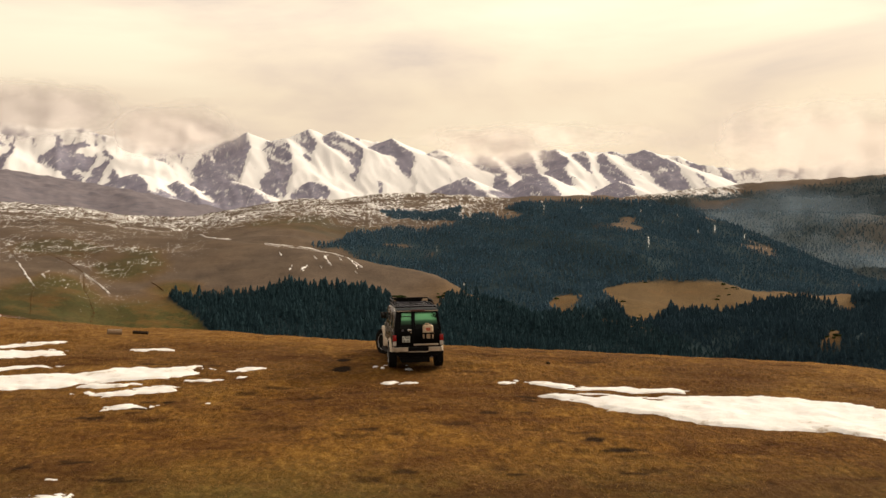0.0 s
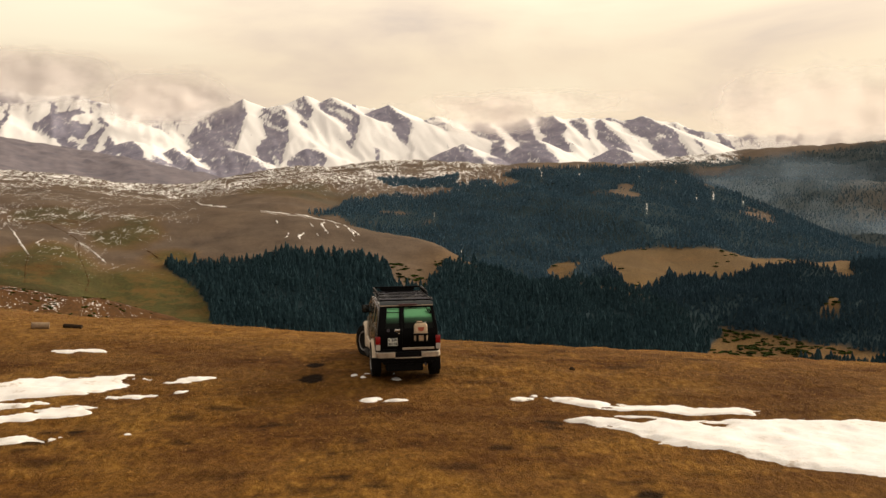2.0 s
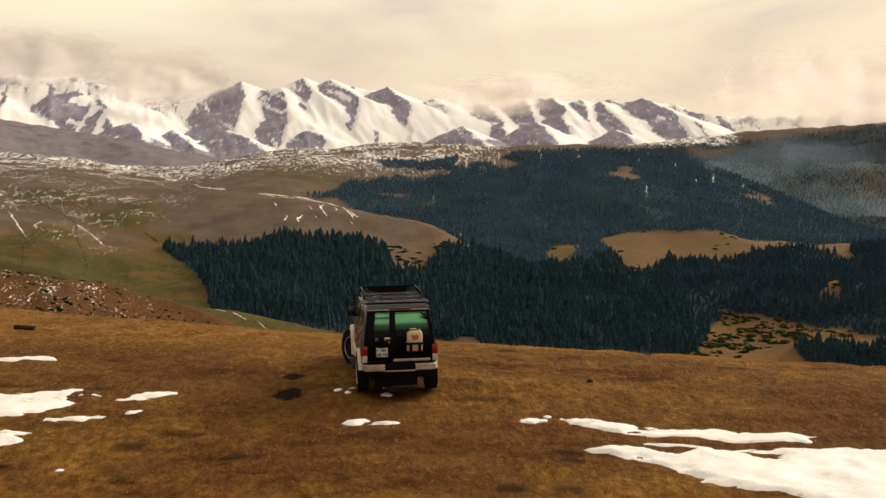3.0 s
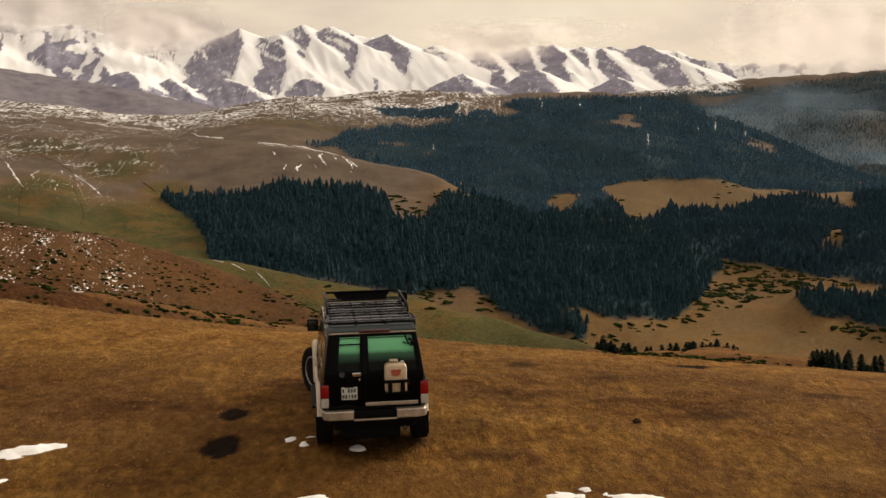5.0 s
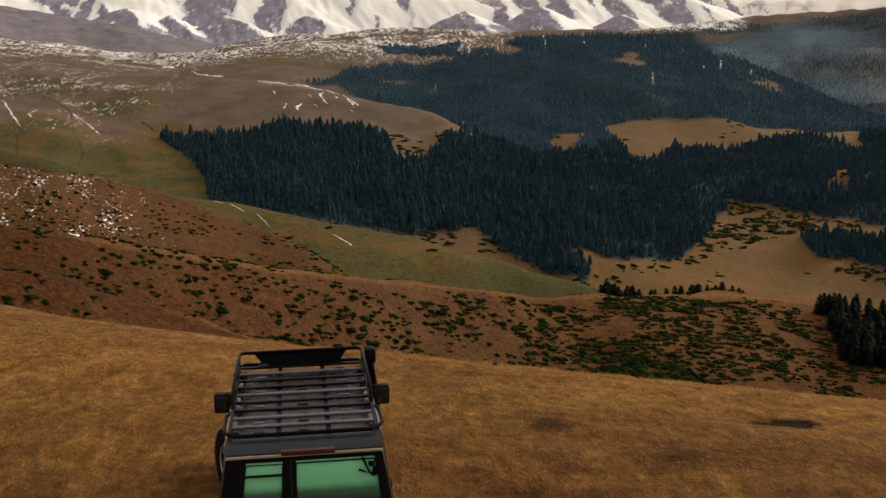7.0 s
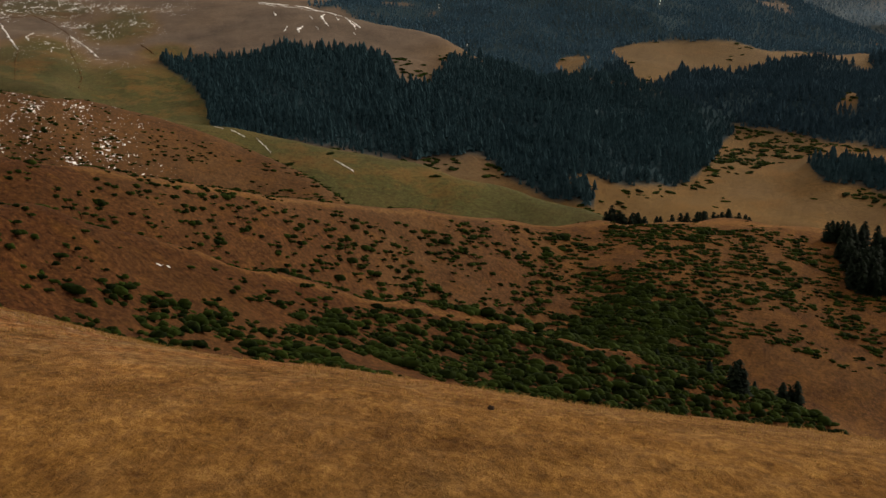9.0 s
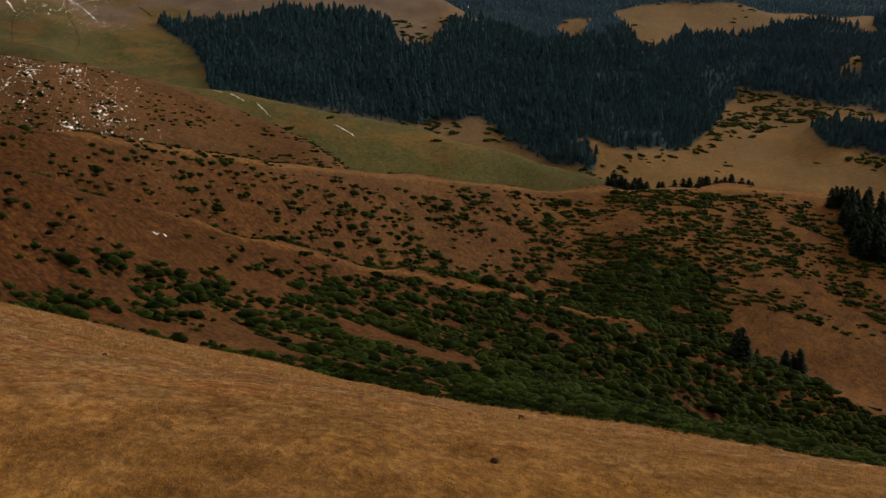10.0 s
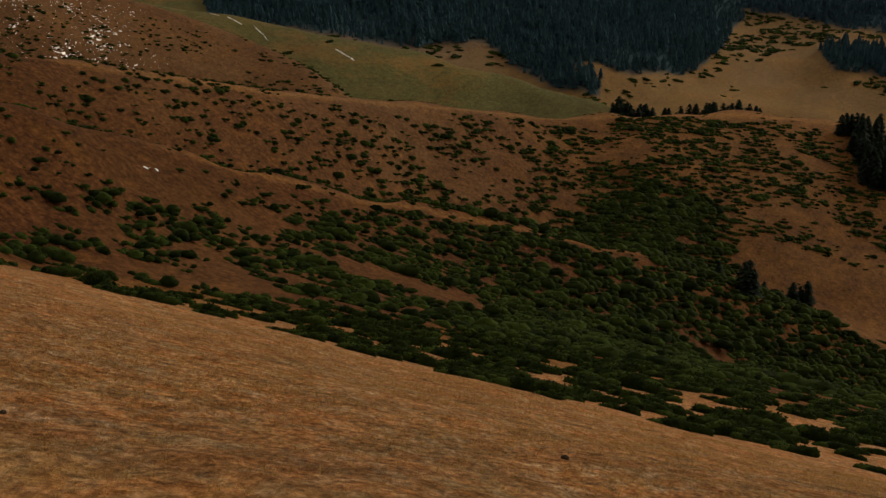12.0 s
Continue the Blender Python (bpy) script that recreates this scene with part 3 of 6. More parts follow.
def build_ground():
    fan = np.radians(np.concatenate([np.arange(-31, 31, 0.108), np.arange(31, 329, 4.2)]))
    ring = [0.0]
    while ring[-1] < 4900:
        r = ring[-1]
        ring.append(r + (0.8 if r < 14 else 0.32 if r < 26 else 0.2 if r < 39.6 else 0.1 if r < 43.6 else 0.2 if r < 55 else 0.32 if r < 74 else r * 0.0085 if r < 470 else r * 0.0115 if r < 3400 else 15 if r < 4760 else 60))
    ring[0] = 0.05
    ring = np.array(ring)
    R, A = np.meshgrid(ring, fan, indexing="ij")
    x, y = (R * np.sin(A)).ravel(), (-40 + R * np.cos(A)).ravel()
    z, share = height(x, y)
    me = mesh_from("ground", np.stack([x, y, z], -1), grid_faces(len(ring), len(fan), True))
    green, snow, rock, red, straw, mud, net, speck = cover_of(x, y, z, share)
    # snow covers the east side of each far spur; the west keeps one crag tone for rock and shaded snow, but for its
    # gullies
    az, r = bearing(x, y)
    high = step(share["snow_range"] - z, -12, -1)
    wild = fractal(x, y, 150, 211, 3)
    fine = fractal(x + 0.3 * y, 0.25 * y + 0.6 * z, 30, 241, 4, 0.6)
    low_side = np.where(az > 6, 55.0, 0.0)
    streaks = ridged(x + 0.8 * z, 0.10 * y, 34, 281, 3) - 0.55
    lee = step(0.60 - share["west_face"] + 0.16 * wild + 0.26 * fine + 0.20 * streaks, -0.14, 0.14) * step(z + 26 * wild + low_side, -22, 26)
    gullies = step(ridged(0.55 * x + 1.0 * z, 0.12 * y, 58, 261, 2) + 0.35 * wild, 0.78, 1.1) * step(z + 20 * wild, 50, 120)
    heights = 0.75 * step(z + 26 * fine + 20 * streaks, 225, 330)
    snow = np.where(high > 0.5, 0.41 + 0.54 * np.clip(np.maximum.reduce([lee, 0.7 * gullies, heights]), 0, 1), snow)
    rock = rock * (1 - np.clip(wooded(x, y, az, r, False) + ridge_wood(x, y, az, r), 0, 1))
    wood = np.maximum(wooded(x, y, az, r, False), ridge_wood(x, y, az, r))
    for name, layers in (("cover", (green, snow, rock, wood)), ("tone", (red, straw, mud, stain_and_shade(x, y))), ("lie", (net, speck, step(y, 10, 24) * step(-r, -140, -112), (0.30 * step(r, 240, 330) + 0.70 * step(r, 520, 640)) * (1 - 0.45 * step(az, 2, 6) * step(-r, -1700, -1600))))):
        at = me.color_attributes.new(name, "FLOAT_COLOR", "POINT")
        at.data.foreach_set("color", np.stack(np.broadcast_arrays(*layers), -1).astype(np.float32).ravel())
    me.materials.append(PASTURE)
    return tagged(new("ground", me), "dry brown mountain pasture falling into a valley below snowy peaks", "ground", kind="structure")


# Narrow snow-filled gaps in the mountain wood: bearing, lower and upper distance, half width.
chance = random.Random(31)
CHUTES = []
for k in range(22):
    a = chance.uniform(1.0, 18.5)
    far_end = float(np.interp(a, [-3.7, -1, 2, 4.5, 8, 12, 16, 20], [1790, 1790, 1940, 2040, 2120, 2110, 2050, 1980])) - abs(chance.gauss(0, 60 if k % 4 else 260))
    CHUTES.append((a, max(1480, far_end - chance.uniform(40, 110)), far_end, chance.uniform(0.5, 1.8)))


def wooded(x, y, az, r, cut=True):
    """Where spruce woods stand, 0 to 1: the tongue on the near hill, the mountain wood, and the two woods of the valley."""
    n = 0.5 * fractal(x, y, 110, 301, 4)
    fringe = 0.5 * fractal(x, y, 34, 341, 3)
    # the tongue of wood on the near hill
    low = np.interp(az, [-12.8, -12.2, -11.3, -10.75, -10.5, -5, 0.2, 1.5, 3.2, 4.1, 4.6, 6.8, 8.0, 9.2, 9.5, 11, 13.2, 14.4, 15.2, 15.7, 16.4, 17.5],
                    [1130, 1092, 1040, 978, 868, 845, 870, 884, 900, 888, 856, 828, 807, 812, 858, 864, 895, 926, 968, 1035, 1082, 1120]) + 14 * fringe
    high = np.interp(az, [-12.8, -12, -9.6, -6, -2.6, -1.5, -0.9, 0.6, 2.0, 5, 8, 11.8, 16.2, 17.5], [1155, 1150, 1145, 1150, 1175, 1130, 1040, 1050, 1160, 1215, 1210, 1165, 1090, 1045]) + 16 * fringe
    tongue = step(r - low, -5, 12) * step(high - r, -5, 12) * step(az, -13.1, -12.8) * step(-az, -17.4, -16.6)
    # a grassy gap beside the tongue's foot
    tongue = tongue * (1 - step(az + 0.5 * n, 7.6, 8.2) * step(-az, -9.6, -9.3) * step(r, 832, 838) * step(-r, -866, -858))
    # the mountain wood behind, with meadows in it
    edge = np.interp(az, [-7, -4.6, -3.9, -3.4, -2, 0, 4, 8], [1515, 1560, 1600, 1560, 1500, 1320, 1200, 1180])
    top = np.interp(az, [-7, -4.8, -4.0, -3.6, -2.5, -0.8, 0.4, 2.1, 2.6, 4.0, 5.0, 5.9, 8, 11, 12.6, 15.1, 17.3, 19.2, 24],
                    [1552, 1580, 1650, 1740, 1785, 1850, 1842, 1845, 1930, 1960, 2010, 2075, 2092, 2100, 2150, 2130, 2075, 2030, 1930])
    mountain = step(r - edge + 60 * n, 0, 30) * step(top - r + 50 * n, 0, 30) * step(az, -7.0, -6.4)
    strip = step(az, -1.9, -1.4) * step(-az, -2.7, -2.3) * step(r - np.interp(az, [-2, -1.1, 0.4, 2.1], [2060, 2000, 1905, 1885]) + 30 * n, 0, 25) * step(-r + 30 * n, -2190, -2150)
    under = np.interp(az, [9.8, 10.6, 11.4, 12.2, 13.7, 16.2, 19.9, 22.8], [1385, 1320, 1235, 1230, 1335, 1365, 1490, 1400]) + 26 * n
    over = np.interp(az, [9.8, 10.1, 11.1, 13, 16.1, 17.5, 20, 22.8], [1400, 1440, 1475, 1505, 1510, 1510, 1600, 1540]) + 20 * n
    glade = step(r - under, 0, 15) * step(over - r, 0, 15) * step(az, 9.5, 10.1) * step(-az, -22.8, -22.2)
    glade = np.maximum(glade, step(1 - ((az - 8.0) / 0.85) ** 2 - ((r - 1318) / 78) ** 2 + 1.2 * fringe, 0, 0.25))
    bare = step(n, 0.46, 0.62) * step(r, 1560, 1650)
    for at, far, wide, deep in ((11.2, 1855, 0.65, 70), (17.9, 1850, 1.0, 95), (4.6, 1930, 1.3, 45)):
        bare = np.maximum(bare, 0.8 * step(1 - ((az - at) / wide) ** 2 - ((r - far) / deep) ** 2 + 1.5 * fringe, 0, 0.5))
    mountain = np.maximum(mountain, strip) * (1 - glade) * (1 - bare)
    for at, low_end, high_end, half in CHUTES if cut else ():
        mountain = np.where((np.abs(az - at) * r * 0.01745 < half + 1.6) & (r > low_end) & (r < high_end), 0.0, mountain)
    # the lower wood towards the valley's mouth, with a grassy ride in it
    valley = step(r - np.interp(az, [13, 16.3, 17.4, 19.3, 21.2, 24], [1085, 1092, 1080, 1066, 1045, 1022]) + 18 * fringe, -10, 8) * step(-r, -1480, -1440) * step(az + 0.8 * n, 12.0, 12.9) * (1 - glade)
    valley = valley * (1 - step(1 - np.abs(az - 22.0 - (r - 1250) * 0.005) / 0.6 + n, 0, 0.3) * step(r, 1110, 1150) * step(-r, -1470, -1440))
    corner = step(r - np.interp(az, [19.7, 20.1, 20.6, 22.4, 23, 25], [1000, 950, 914, 918, 905, 890]) + 16 * fringe, 0, 15) * step(-r + 12 * fringe, -985, -968) * step(az, 19.6, 20.1)
    return np.clip(np.maximum.reduce([tongue, mountain, valley, corner]), 0, 1)


def ridge_wood(x, y, az, r):
    """Woods in the hollows of the distant ridge."""
    hollow = fractal(0.8 * x + 0.6 * y, 0.35 * y - 0.45 * x, 240, 331, 3)
    side = step(1 - ((az - 23.3) / 1.9) ** 2 - ((r - 2450) / 330) ** 2 + 0.4 * hollow, 0, 0.4)
    return 0.92 * step(r + 30 * np.clip(az - 17, 0, 5), 2060, 2120) * step(-r, -3290, -3220) * step(az, 11.5, 13) * step(hollow, -1.6, -1.1) * (1 - 0.15 * side)


ground = build_ground()


# ---- helpers for things ----
def part(name, bm, material, parent=None, label="", sharp=35, flat=False):
    """One bmesh as one mesh object, under a thing or a part."""
    me = bpy.data.meshes.new(name)
    bmesh.ops.recalc_face_normals(bm, faces=bm.faces)
    bm.to_mesh(me)
    bm.free()
    if not flat:
        me.polygons.foreach_set("use_smooth", np.full(len(me.polygons), True))
        me.set_sharp_from_angle(angle=radians(sharp))
    me.materials.append(material)
    ob = new(name, me)
    ob.parent = parent
    return tagged(ob, label)


def repeated(verts, tris, places, turns, sizes):
    """Many copies of a small template as arrays of places and triangles."""
    c, s = np.cos(turns), np.sin(turns)
    wide, tall = sizes[:, 0, None], sizes[:, 1, None]
    x = (verts[None, :, 0] * c[:, None] - verts[None, :, 1] * s[:, None]) * wide + places[:, 0, None]
    y = (verts[None, :, 0] * s[:, None] + verts[None, :, 1] * c[:, None]) * wide + places[:, 1, None]
    z = verts[None, :, 2] * tall + places[:, 2, None]
    f = tris[None] + (np.arange(len(places)) * len(verts))[:, None, None]
    return np.stack([x, y, z], -1).reshape(-1, 3), f.reshape(-1, 3)


def pooled(name, pieces, material, label, category, smooth=False):
    """Several arrays of triangles as one object of uncountable stuff."""
    verts, tris, base = [], [], 0
    for v, f in pieces:
        verts.append(v)
        tris.append(f + base)
        base += len(v)
    me = mesh_from(name, np.concatenate(verts), np.concatenate(tris), smooth)
    me.materials.append(material)
    return tagged(new(name, me), label, category, kind="stuff")


# ---- spruce woods ----
def spruce_template(rng, layers, points):
    """A narrow spruce, one unit high: whorls of drooping boughs with ragged rims."""
    verts, tris = [], []
    for k in range(layers):
        low, high = 0.06 + 0.86 * k / layers, 0.06 + 0.86 * (k + 1.75) / layers
        wide = 0.17 * (1 - k / layers) ** 0.8 + 0.022
        base, turn = len(verts), rng.uniform(0, 6)
        verts.append((0, 0, min(high, 1.0)))
        for i in range(2 * points):
            a = turn + math.pi * i / points
            r = wide * (rng.uniform(0.85, 1.2) if i % 2 else rng.uniform(0.45, 0.62))
            verts.append((r * math.cos(a), r * math.sin(a), low + (0.0 if i % 2 else 0.05) + rng.uniform(-0.02, 0.02)))
        tris += [(base, base + 1 + i, base + 1 + (i + 1) % (2 * points)) for i in range(2 * points)]
    return np.array(verts), np.array(tris)


def plant_woods():
    rng = np.random.default_rng(5)
    near, valley, far, ridge = [], [], [], []
    over_hill = lambda az, r: (r > np.interp(az, [11.5, 13, 16.2, 17.4, 19.6], [1240, 1140, 1100, 1060, 1010]))
    shapes = [spruce_template(rng, 4, 5) for _ in range(3)]
    plain_shapes = [spruce_template(rng, 3, 4) for _ in range(3)]
    far_shapes = [spruce_template(rng, 3, 3) for _ in range(3)]
    for pitch, low, high, out, forms in ((4.7, 780, 1240, near, shapes), (4.6, 1000, 1500, valley, plain_shapes), (5.2, 1230, 2250, far, far_shapes), (9.0, 1920, 3330, ridge, far_shapes)):
        gx, gy = np.meshgrid(np.arange(-420, 1500, pitch), np.arange(700, 3300, pitch))
        x = (gx + rng.uniform(-0.55, 0.55, gx.shape) * pitch).ravel()
        y = (gy + rng.uniform(-0.55, 0.55, gy.shape) * pitch).ravel()
        az, r = bearing(x, y)
        ok = (r > low) & (r < high) & (np.abs(az) < 26) & ((wooded(x, y, az, r) if out is not ridge else ridge_wood(x, y, az, r)) > rng.uniform(0.15, 1.0, x.shape))
        if out is not ridge:
            low_wood = (az > 9.6) & (r < np.interp(az, [9.6, 11.6, 13, 16, 22], [1300, 1340, 1440, 1470, 1500]))
            ok = ok & (over_hill(az, r) == (out is not near)) & (low_wood == (out is valley) if out is not near else True)
        x, y = x[ok], y[ok]
        z = height(x, y)[0]
        tall = (rng.uniform(5.5, 11.5, len(x)) + 4.0 * (rng.uniform(0, 1, len(x)) < 0.14)) * (1.0 + 0.35 * fractal(x, y, 42, 401, 3)) * (0.94 if out is near else 0.80 if out is valley else 0.62)
        kind = rng.integers(0, 3, len(x))
        for k in range(3):
            m = kind == k
            size = np.stack([tall[m] * rng.uniform(1.25, 1.9, m.sum()) * (1.1 if out is ridge else 1.0), tall[m]], -1)
            out.append(repeated(*forms[k], np.stack([x, y, z - 0.4], -1)[m], rng.uniform(0, 6.3, m.sum()), size))
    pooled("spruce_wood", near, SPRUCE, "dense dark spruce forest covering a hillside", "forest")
    pooled("valley_wood", valley, HAZED_VALLEY_SPRUCE, "dark spruce forest on the low slope by the meadow", "forest")
    pooled("mountain_wood", far, HAZED_MOUNTAIN_SPRUCE, "dark spruce forest on the far mountain slope", "forest")
    pooled("ridge_wood", ridge, HAZED_RIDGE_SPRUCE, "dark spruce forest below the distant bare ridge", "forest")


plant_woods()


def spruce(x, y, tall, seed):
    """A single spruce: a tapered trunk and a crown of drooping, ragged boughs."""
    rng = random.Random(seed)
    tree = tagged(new("spruce_tree"), "tall narrow dark green spruce on the pasture", "tree", "lone spruces")
    bm = bmesh.new()
    bmesh.ops.create_cone(bm, cap_ends=True, segments=7, radius1=tall * 0.022, radius2=tall * 0.004, depth=tall * 0.97, matrix=Matrix.Translation((0, 0, tall * 0.485)))
    part("trunk", bm, BARK, tree)
    bm = bmesh.new()
    layers = 15
    for k in range(layers):
        z = tall * (0.05 + 0.9 * k / layers)
        wide = tall * (0.31 * (1 - k / layers) ** 0.55 + 0.03)
        for i in range(11):
            a = rng.uniform(0, 6.3)
            r = wide * rng.uniform(0.65, 1.15)
            up, sag = tall * 0.075, tall * rng.uniform(0.0, 0.03)
            d, n = Vector((math.cos(a), math.sin(a), 0)), Vector((-math.sin(a), math.cos(a), 0))
            v = [bm.verts.new(p) for p in (Vector((0, 0, z + up)), d * r * 0.6 + n * r * 0.34 + Vector((0, 0, z + up * 0.3)), d * r + Vector((0, 0, z - sag)), d * r * 0.6 - n * r * 0.34 + Vector((0, 0, z + up * 0.3)))]
            bm.faces.new(v[:3])
            bm.faces.new([v[0], v[2], v[3]])
    part("crown", bm, DARK_NEEDLES, tree, flat=True)
    tree.matrix_basis = pose(x, y, ground_at(x, y) - 0.3)
    return tree


# lone spruces in the valley, and a row behind the ridge
for n, (x, y, tall) in enumerate([(77.4, 245, 8.6), (78.8, 246, 9.4), (79.8, 245.5, 7.8), (95.6, 262, 7.0), (99.6, 263, 8.6), (98.4, 264, 6.6), (72.5, 250, 4.8), (62, 262, 4.2), (88, 262, 4.0)]):
    spruce(x, y, tall, n)
dice = random.Random(29)
for first, last, tall in ((83, 101, 7.6), (106, 114, 5.4), (118, 129, 6.4), (132, 151, 6.2), (157, 158, 4.6), (163, 164, 5.0), (170, 171, 4.2)):
    x = first
    while x < last:
        spruce(x, 463 + 0.15 * (x - 92) + dice.uniform(-4, 4), 1.55 * tall * dice.uniform(0.6, 1.1), int(x * 10))
        x += dice.uniform(0.8, 1.7)
# a stand of spruces at the valley's mouth
dice = random.Random(17)
for n in range(110):
    y = dice.uniform(346, 394)
    x = 147 + 0.15 * (y - 348) + abs(dice.gauss(0, 1)) * 15 + dice.uniform(0, 4)
    spruce(x, y, dice.uniform(7.0, 10.5), 100 + n)


# ---- juniper ----
def juniper_mesh(seed, lobes, sprays, counts=(10, 10, 8, 5)):
    """A low spreading juniper about two units long: overlapping flat mounds clothed in small sprays."""
    rng = random.Random(seed)
    bm = bmesh.new()
    mounds = []
    for k in range(lobes):
        u = -0.66 + 1.32 * (k + rng.uniform(0.1, 0.9)) / lobes
        mounds.append((Vector((u, rng.uniform(-0.16, 0.16), 0)), rng.uniform(0.26, 0.40) * (1.1 - 0.35 * abs(u)), rng.uniform(0.24, 0.40) * (1.1 - 0.4 * abs(u))))
    for c, w, h in mounds:
        off = Vector((seed * 1.7, c.x * 3, 0))
        rings = []
        for e, count in zip((-0.25, 0.28, 0.75, 1.15), counts):
            ring = []
            for i in range(count):
                a = math.tau * (i + 0.5 * (e > 0.5)) / count
                d = Vector((1.25 * math.cos(a) * math.cos(e), math.sin(a) * math.cos(e), math.sin(e)))
                k = 1 + 0.30 * noise.noise(d * 1.9 + off) + rng.uniform(-0.08, 0.08)
                ring.append(bm.verts.new(c + Vector((d.x * w * k, d.y * w * k, d.z * h * k))))
            rings.append(ring)
        tip = bm.verts.new(c + Vector((0, 0, h)))
        for low, high in zip(rings, rings[1:] + [[tip]]):
            n, m = len(low), len(high)
            for i in range(n):
                j = (i + 1) % n
                p, q = high[i * m // n], high[j * m // n]
                bm.faces.new((low[i], low[j], p))
                if p != q:
                    bm.faces.new((low[j], q, p))
    for _ in range(sprays):
        c, w, h = rng.choice(mounds)
        a, e = rng.uniform(0, 6.3), math.asin(rng.uniform(0.0, 1.0))
        d = Vector((1.25 * math.cos(a) * math.cos(e), math.sin(a) * math.cos(e), math.sin(e)))
        foot = c + Vector((d.x * w * 0.92, d.y * w * 0.92, d.z * h * 0.92))
        side = d.cross(Vector((rng.uniform(-1, 1), rng.uniform(-1, 1), 0.4))).normalized() * rng.uniform(0.025, 0.055)
        tip = foot + (d + Vector((0, 0, rng.uniform(-0.2, 0.5)))).normalized() * rng.uniform(0.05, 0.12)
        bm.faces.new([bm.verts.new(p) for p in (foot - side, foot + side, tip)])
    me = bpy.data.meshes.new("juniper_bush")
    bm.to_mesh(me)
    bm.free()
    me.polygons.foreach_set("use_smooth", np.full(len(me.polygons), True))
    me.materials.append(JUNIPER)
    return me


def juniper_places():
    """Places, half lengths and bearings of the bushes, nearest first."""
    rng = np.random.default_rng(8)
    gx, gy = np.meshgrid(np.arange(-190, 330, 2.1), np.arange(46, 600, 2.1))
    x = (gx + rng.uniform(-1.05, 1.05, gx.shape)).ravel()
    y = (gy + rng.uniform(-1.05, 1.05, gy.shape)).ravel()
    az, r = bearing(x, y)
    m = (np.abs(az) < 25) & (r < 560)
    x, y, az, r = x[m], y[m], az[m], r[m]
    z = height(x, y)[0]
    clump = fractal(x + 0.5 * y, y - 0.2 * x, 15, 501, 3)
    wide = fractal(x, y, 60, 521, 3)
    # the foot of the near slope, up which the bushes thin out
    foot = np.interp(az, [-19, -9.5, -4, 2, 7, 13, 20], [138, 142, 148, 148, 142, 140, 150])
    near = r < foot
    onset = np.interp(az, [-20, -13, -9, -4, 0, 7, 13, 18, 24], [112, 108, 98, 92, 92, 88, 86, 88, 96])
    most = np.interp(az, [-19, -11, -5, 0, 6, 12, 18, 24], [0.56, 0.56, 0.50, 0.50, 0.56, 0.62, 0.52, 0.45])
    past = r - onset - 5 * clump
    even = step(clump + 0.4 * wide, -1.1, -0.3)
    p = np.where(near, (0.07 * step(past, -12, -2) + 0.18 * step(past, 0, 12) + (most - 0.25) * step(past, 15, 48)) * step(clump + 0.5 * wide + 1.1 * step(past, 8, 26), -1.0, -0.1), 0.0)
    # the spur: bare on its red shoulder, a thicket towards the valley
    on_spur = ~near & (r < np.interp(az, [-20, -4, 8, 14, 24], [186, 222, 250, 300, 330]))
    brow = np.interp(az, [-19.2, -14.6, -9, -4.1, 1.6, 7.5, 11.8, 16, 24], [185, 198, 210, 221, 234, 244, 255, 268, 285])
    deep = (brow - r) / (brow - foot)
    since = np.interp(az, [-19, -10, -4, 0, 5], [0.38, 0.32, 0.10, -0.25, -0.6])
    full = np.interp(az, [-19, -10, -4, 1, 6], [0.80, 0.78, 0.76, 0.82, 0.98])
    gaps = step(clump + 0.4 * wide, np.interp(az, [-10, 0, 6], [-0.85, -1.05, -1.2]), np.interp(az, [-10, 0, 6], [-0.15, -0.35, -0.5]))
    gaps = np.maximum(gaps, 0.9 * even * step(-az, 2, 8))
    p = np.where(on_spur, 0.40 * even + (full * gaps - 0.40) * step(deep + 0.12 * wide, since - 0.15, since + 0.2), p)
    # the face of the ridge behind, thick only in its lower hollow
    beyond = ~near & ~on_spur
    crest = np.interp(az, [-20, -6, 4, 10, 24], [268, 316, 382, 411, 440])
    hollow = step(az + 3 * wide, 1.5, 6.5) * step(-az - 2 * wide, -16.5, -13.5) * step(crest - r - 12 * wide, np.interp(az, [2, 8, 14], [75, 48, 40]), np.interp(az, [2, 8, 14], [110, 80, 70]))
    p = np.where(beyond, np.maximum(np.interp(az, [-19, -8, 2, 9, 24], [0.40, 0.46, 0.56, 0.66, 0.52]) * step(clump + 0.4 * wide, -0.95, 0.0), 1.05 * hollow * step(clump, -1.3, -0.6)), p)
    p = np.where((r > crest - 4) & (r > 240), (0.05 + 0.26 * step(-r, -490, -470) * step(-az, 2, 4)) * step(clump, -0.4, 0.4), p)
    p = np.where((az > 16.3 + 0.5 * clump) & (r > 284) & (r < 332 + 6 * clump), p * 0.04, p)
    p = np.where((np.abs(r - brow - 1) < 5 + 3 * clump) & (az > -15) & (az < 12), p * 0.3, p)
    keep = rng.uniform(0, 1, x.shape) < p
    x, y, z, p = x[keep], y[keep], z[keep], p[keep]
    size = rng.uniform(0.75, 1.55, len(x)) * np.where(near[keep], 0.72, 0.45 + 0.80 * np.clip(p, 0, 0.6) + 1.2 * np.clip(p - 0.6, 0, 0.4)) * np.where(rng.uniform(0, 1, len(x)) < 0.15, 1.5, 1.0) * np.where(near[keep], 1.48, np.where(on_spur[keep], 1.05, 1.16))
    order = np.argsort(np.hypot(x - 10, y - 60))
    return np.stack([x, y, z], -1)[order], size[order], rng.normal(-0.35, 0.22, len(x))


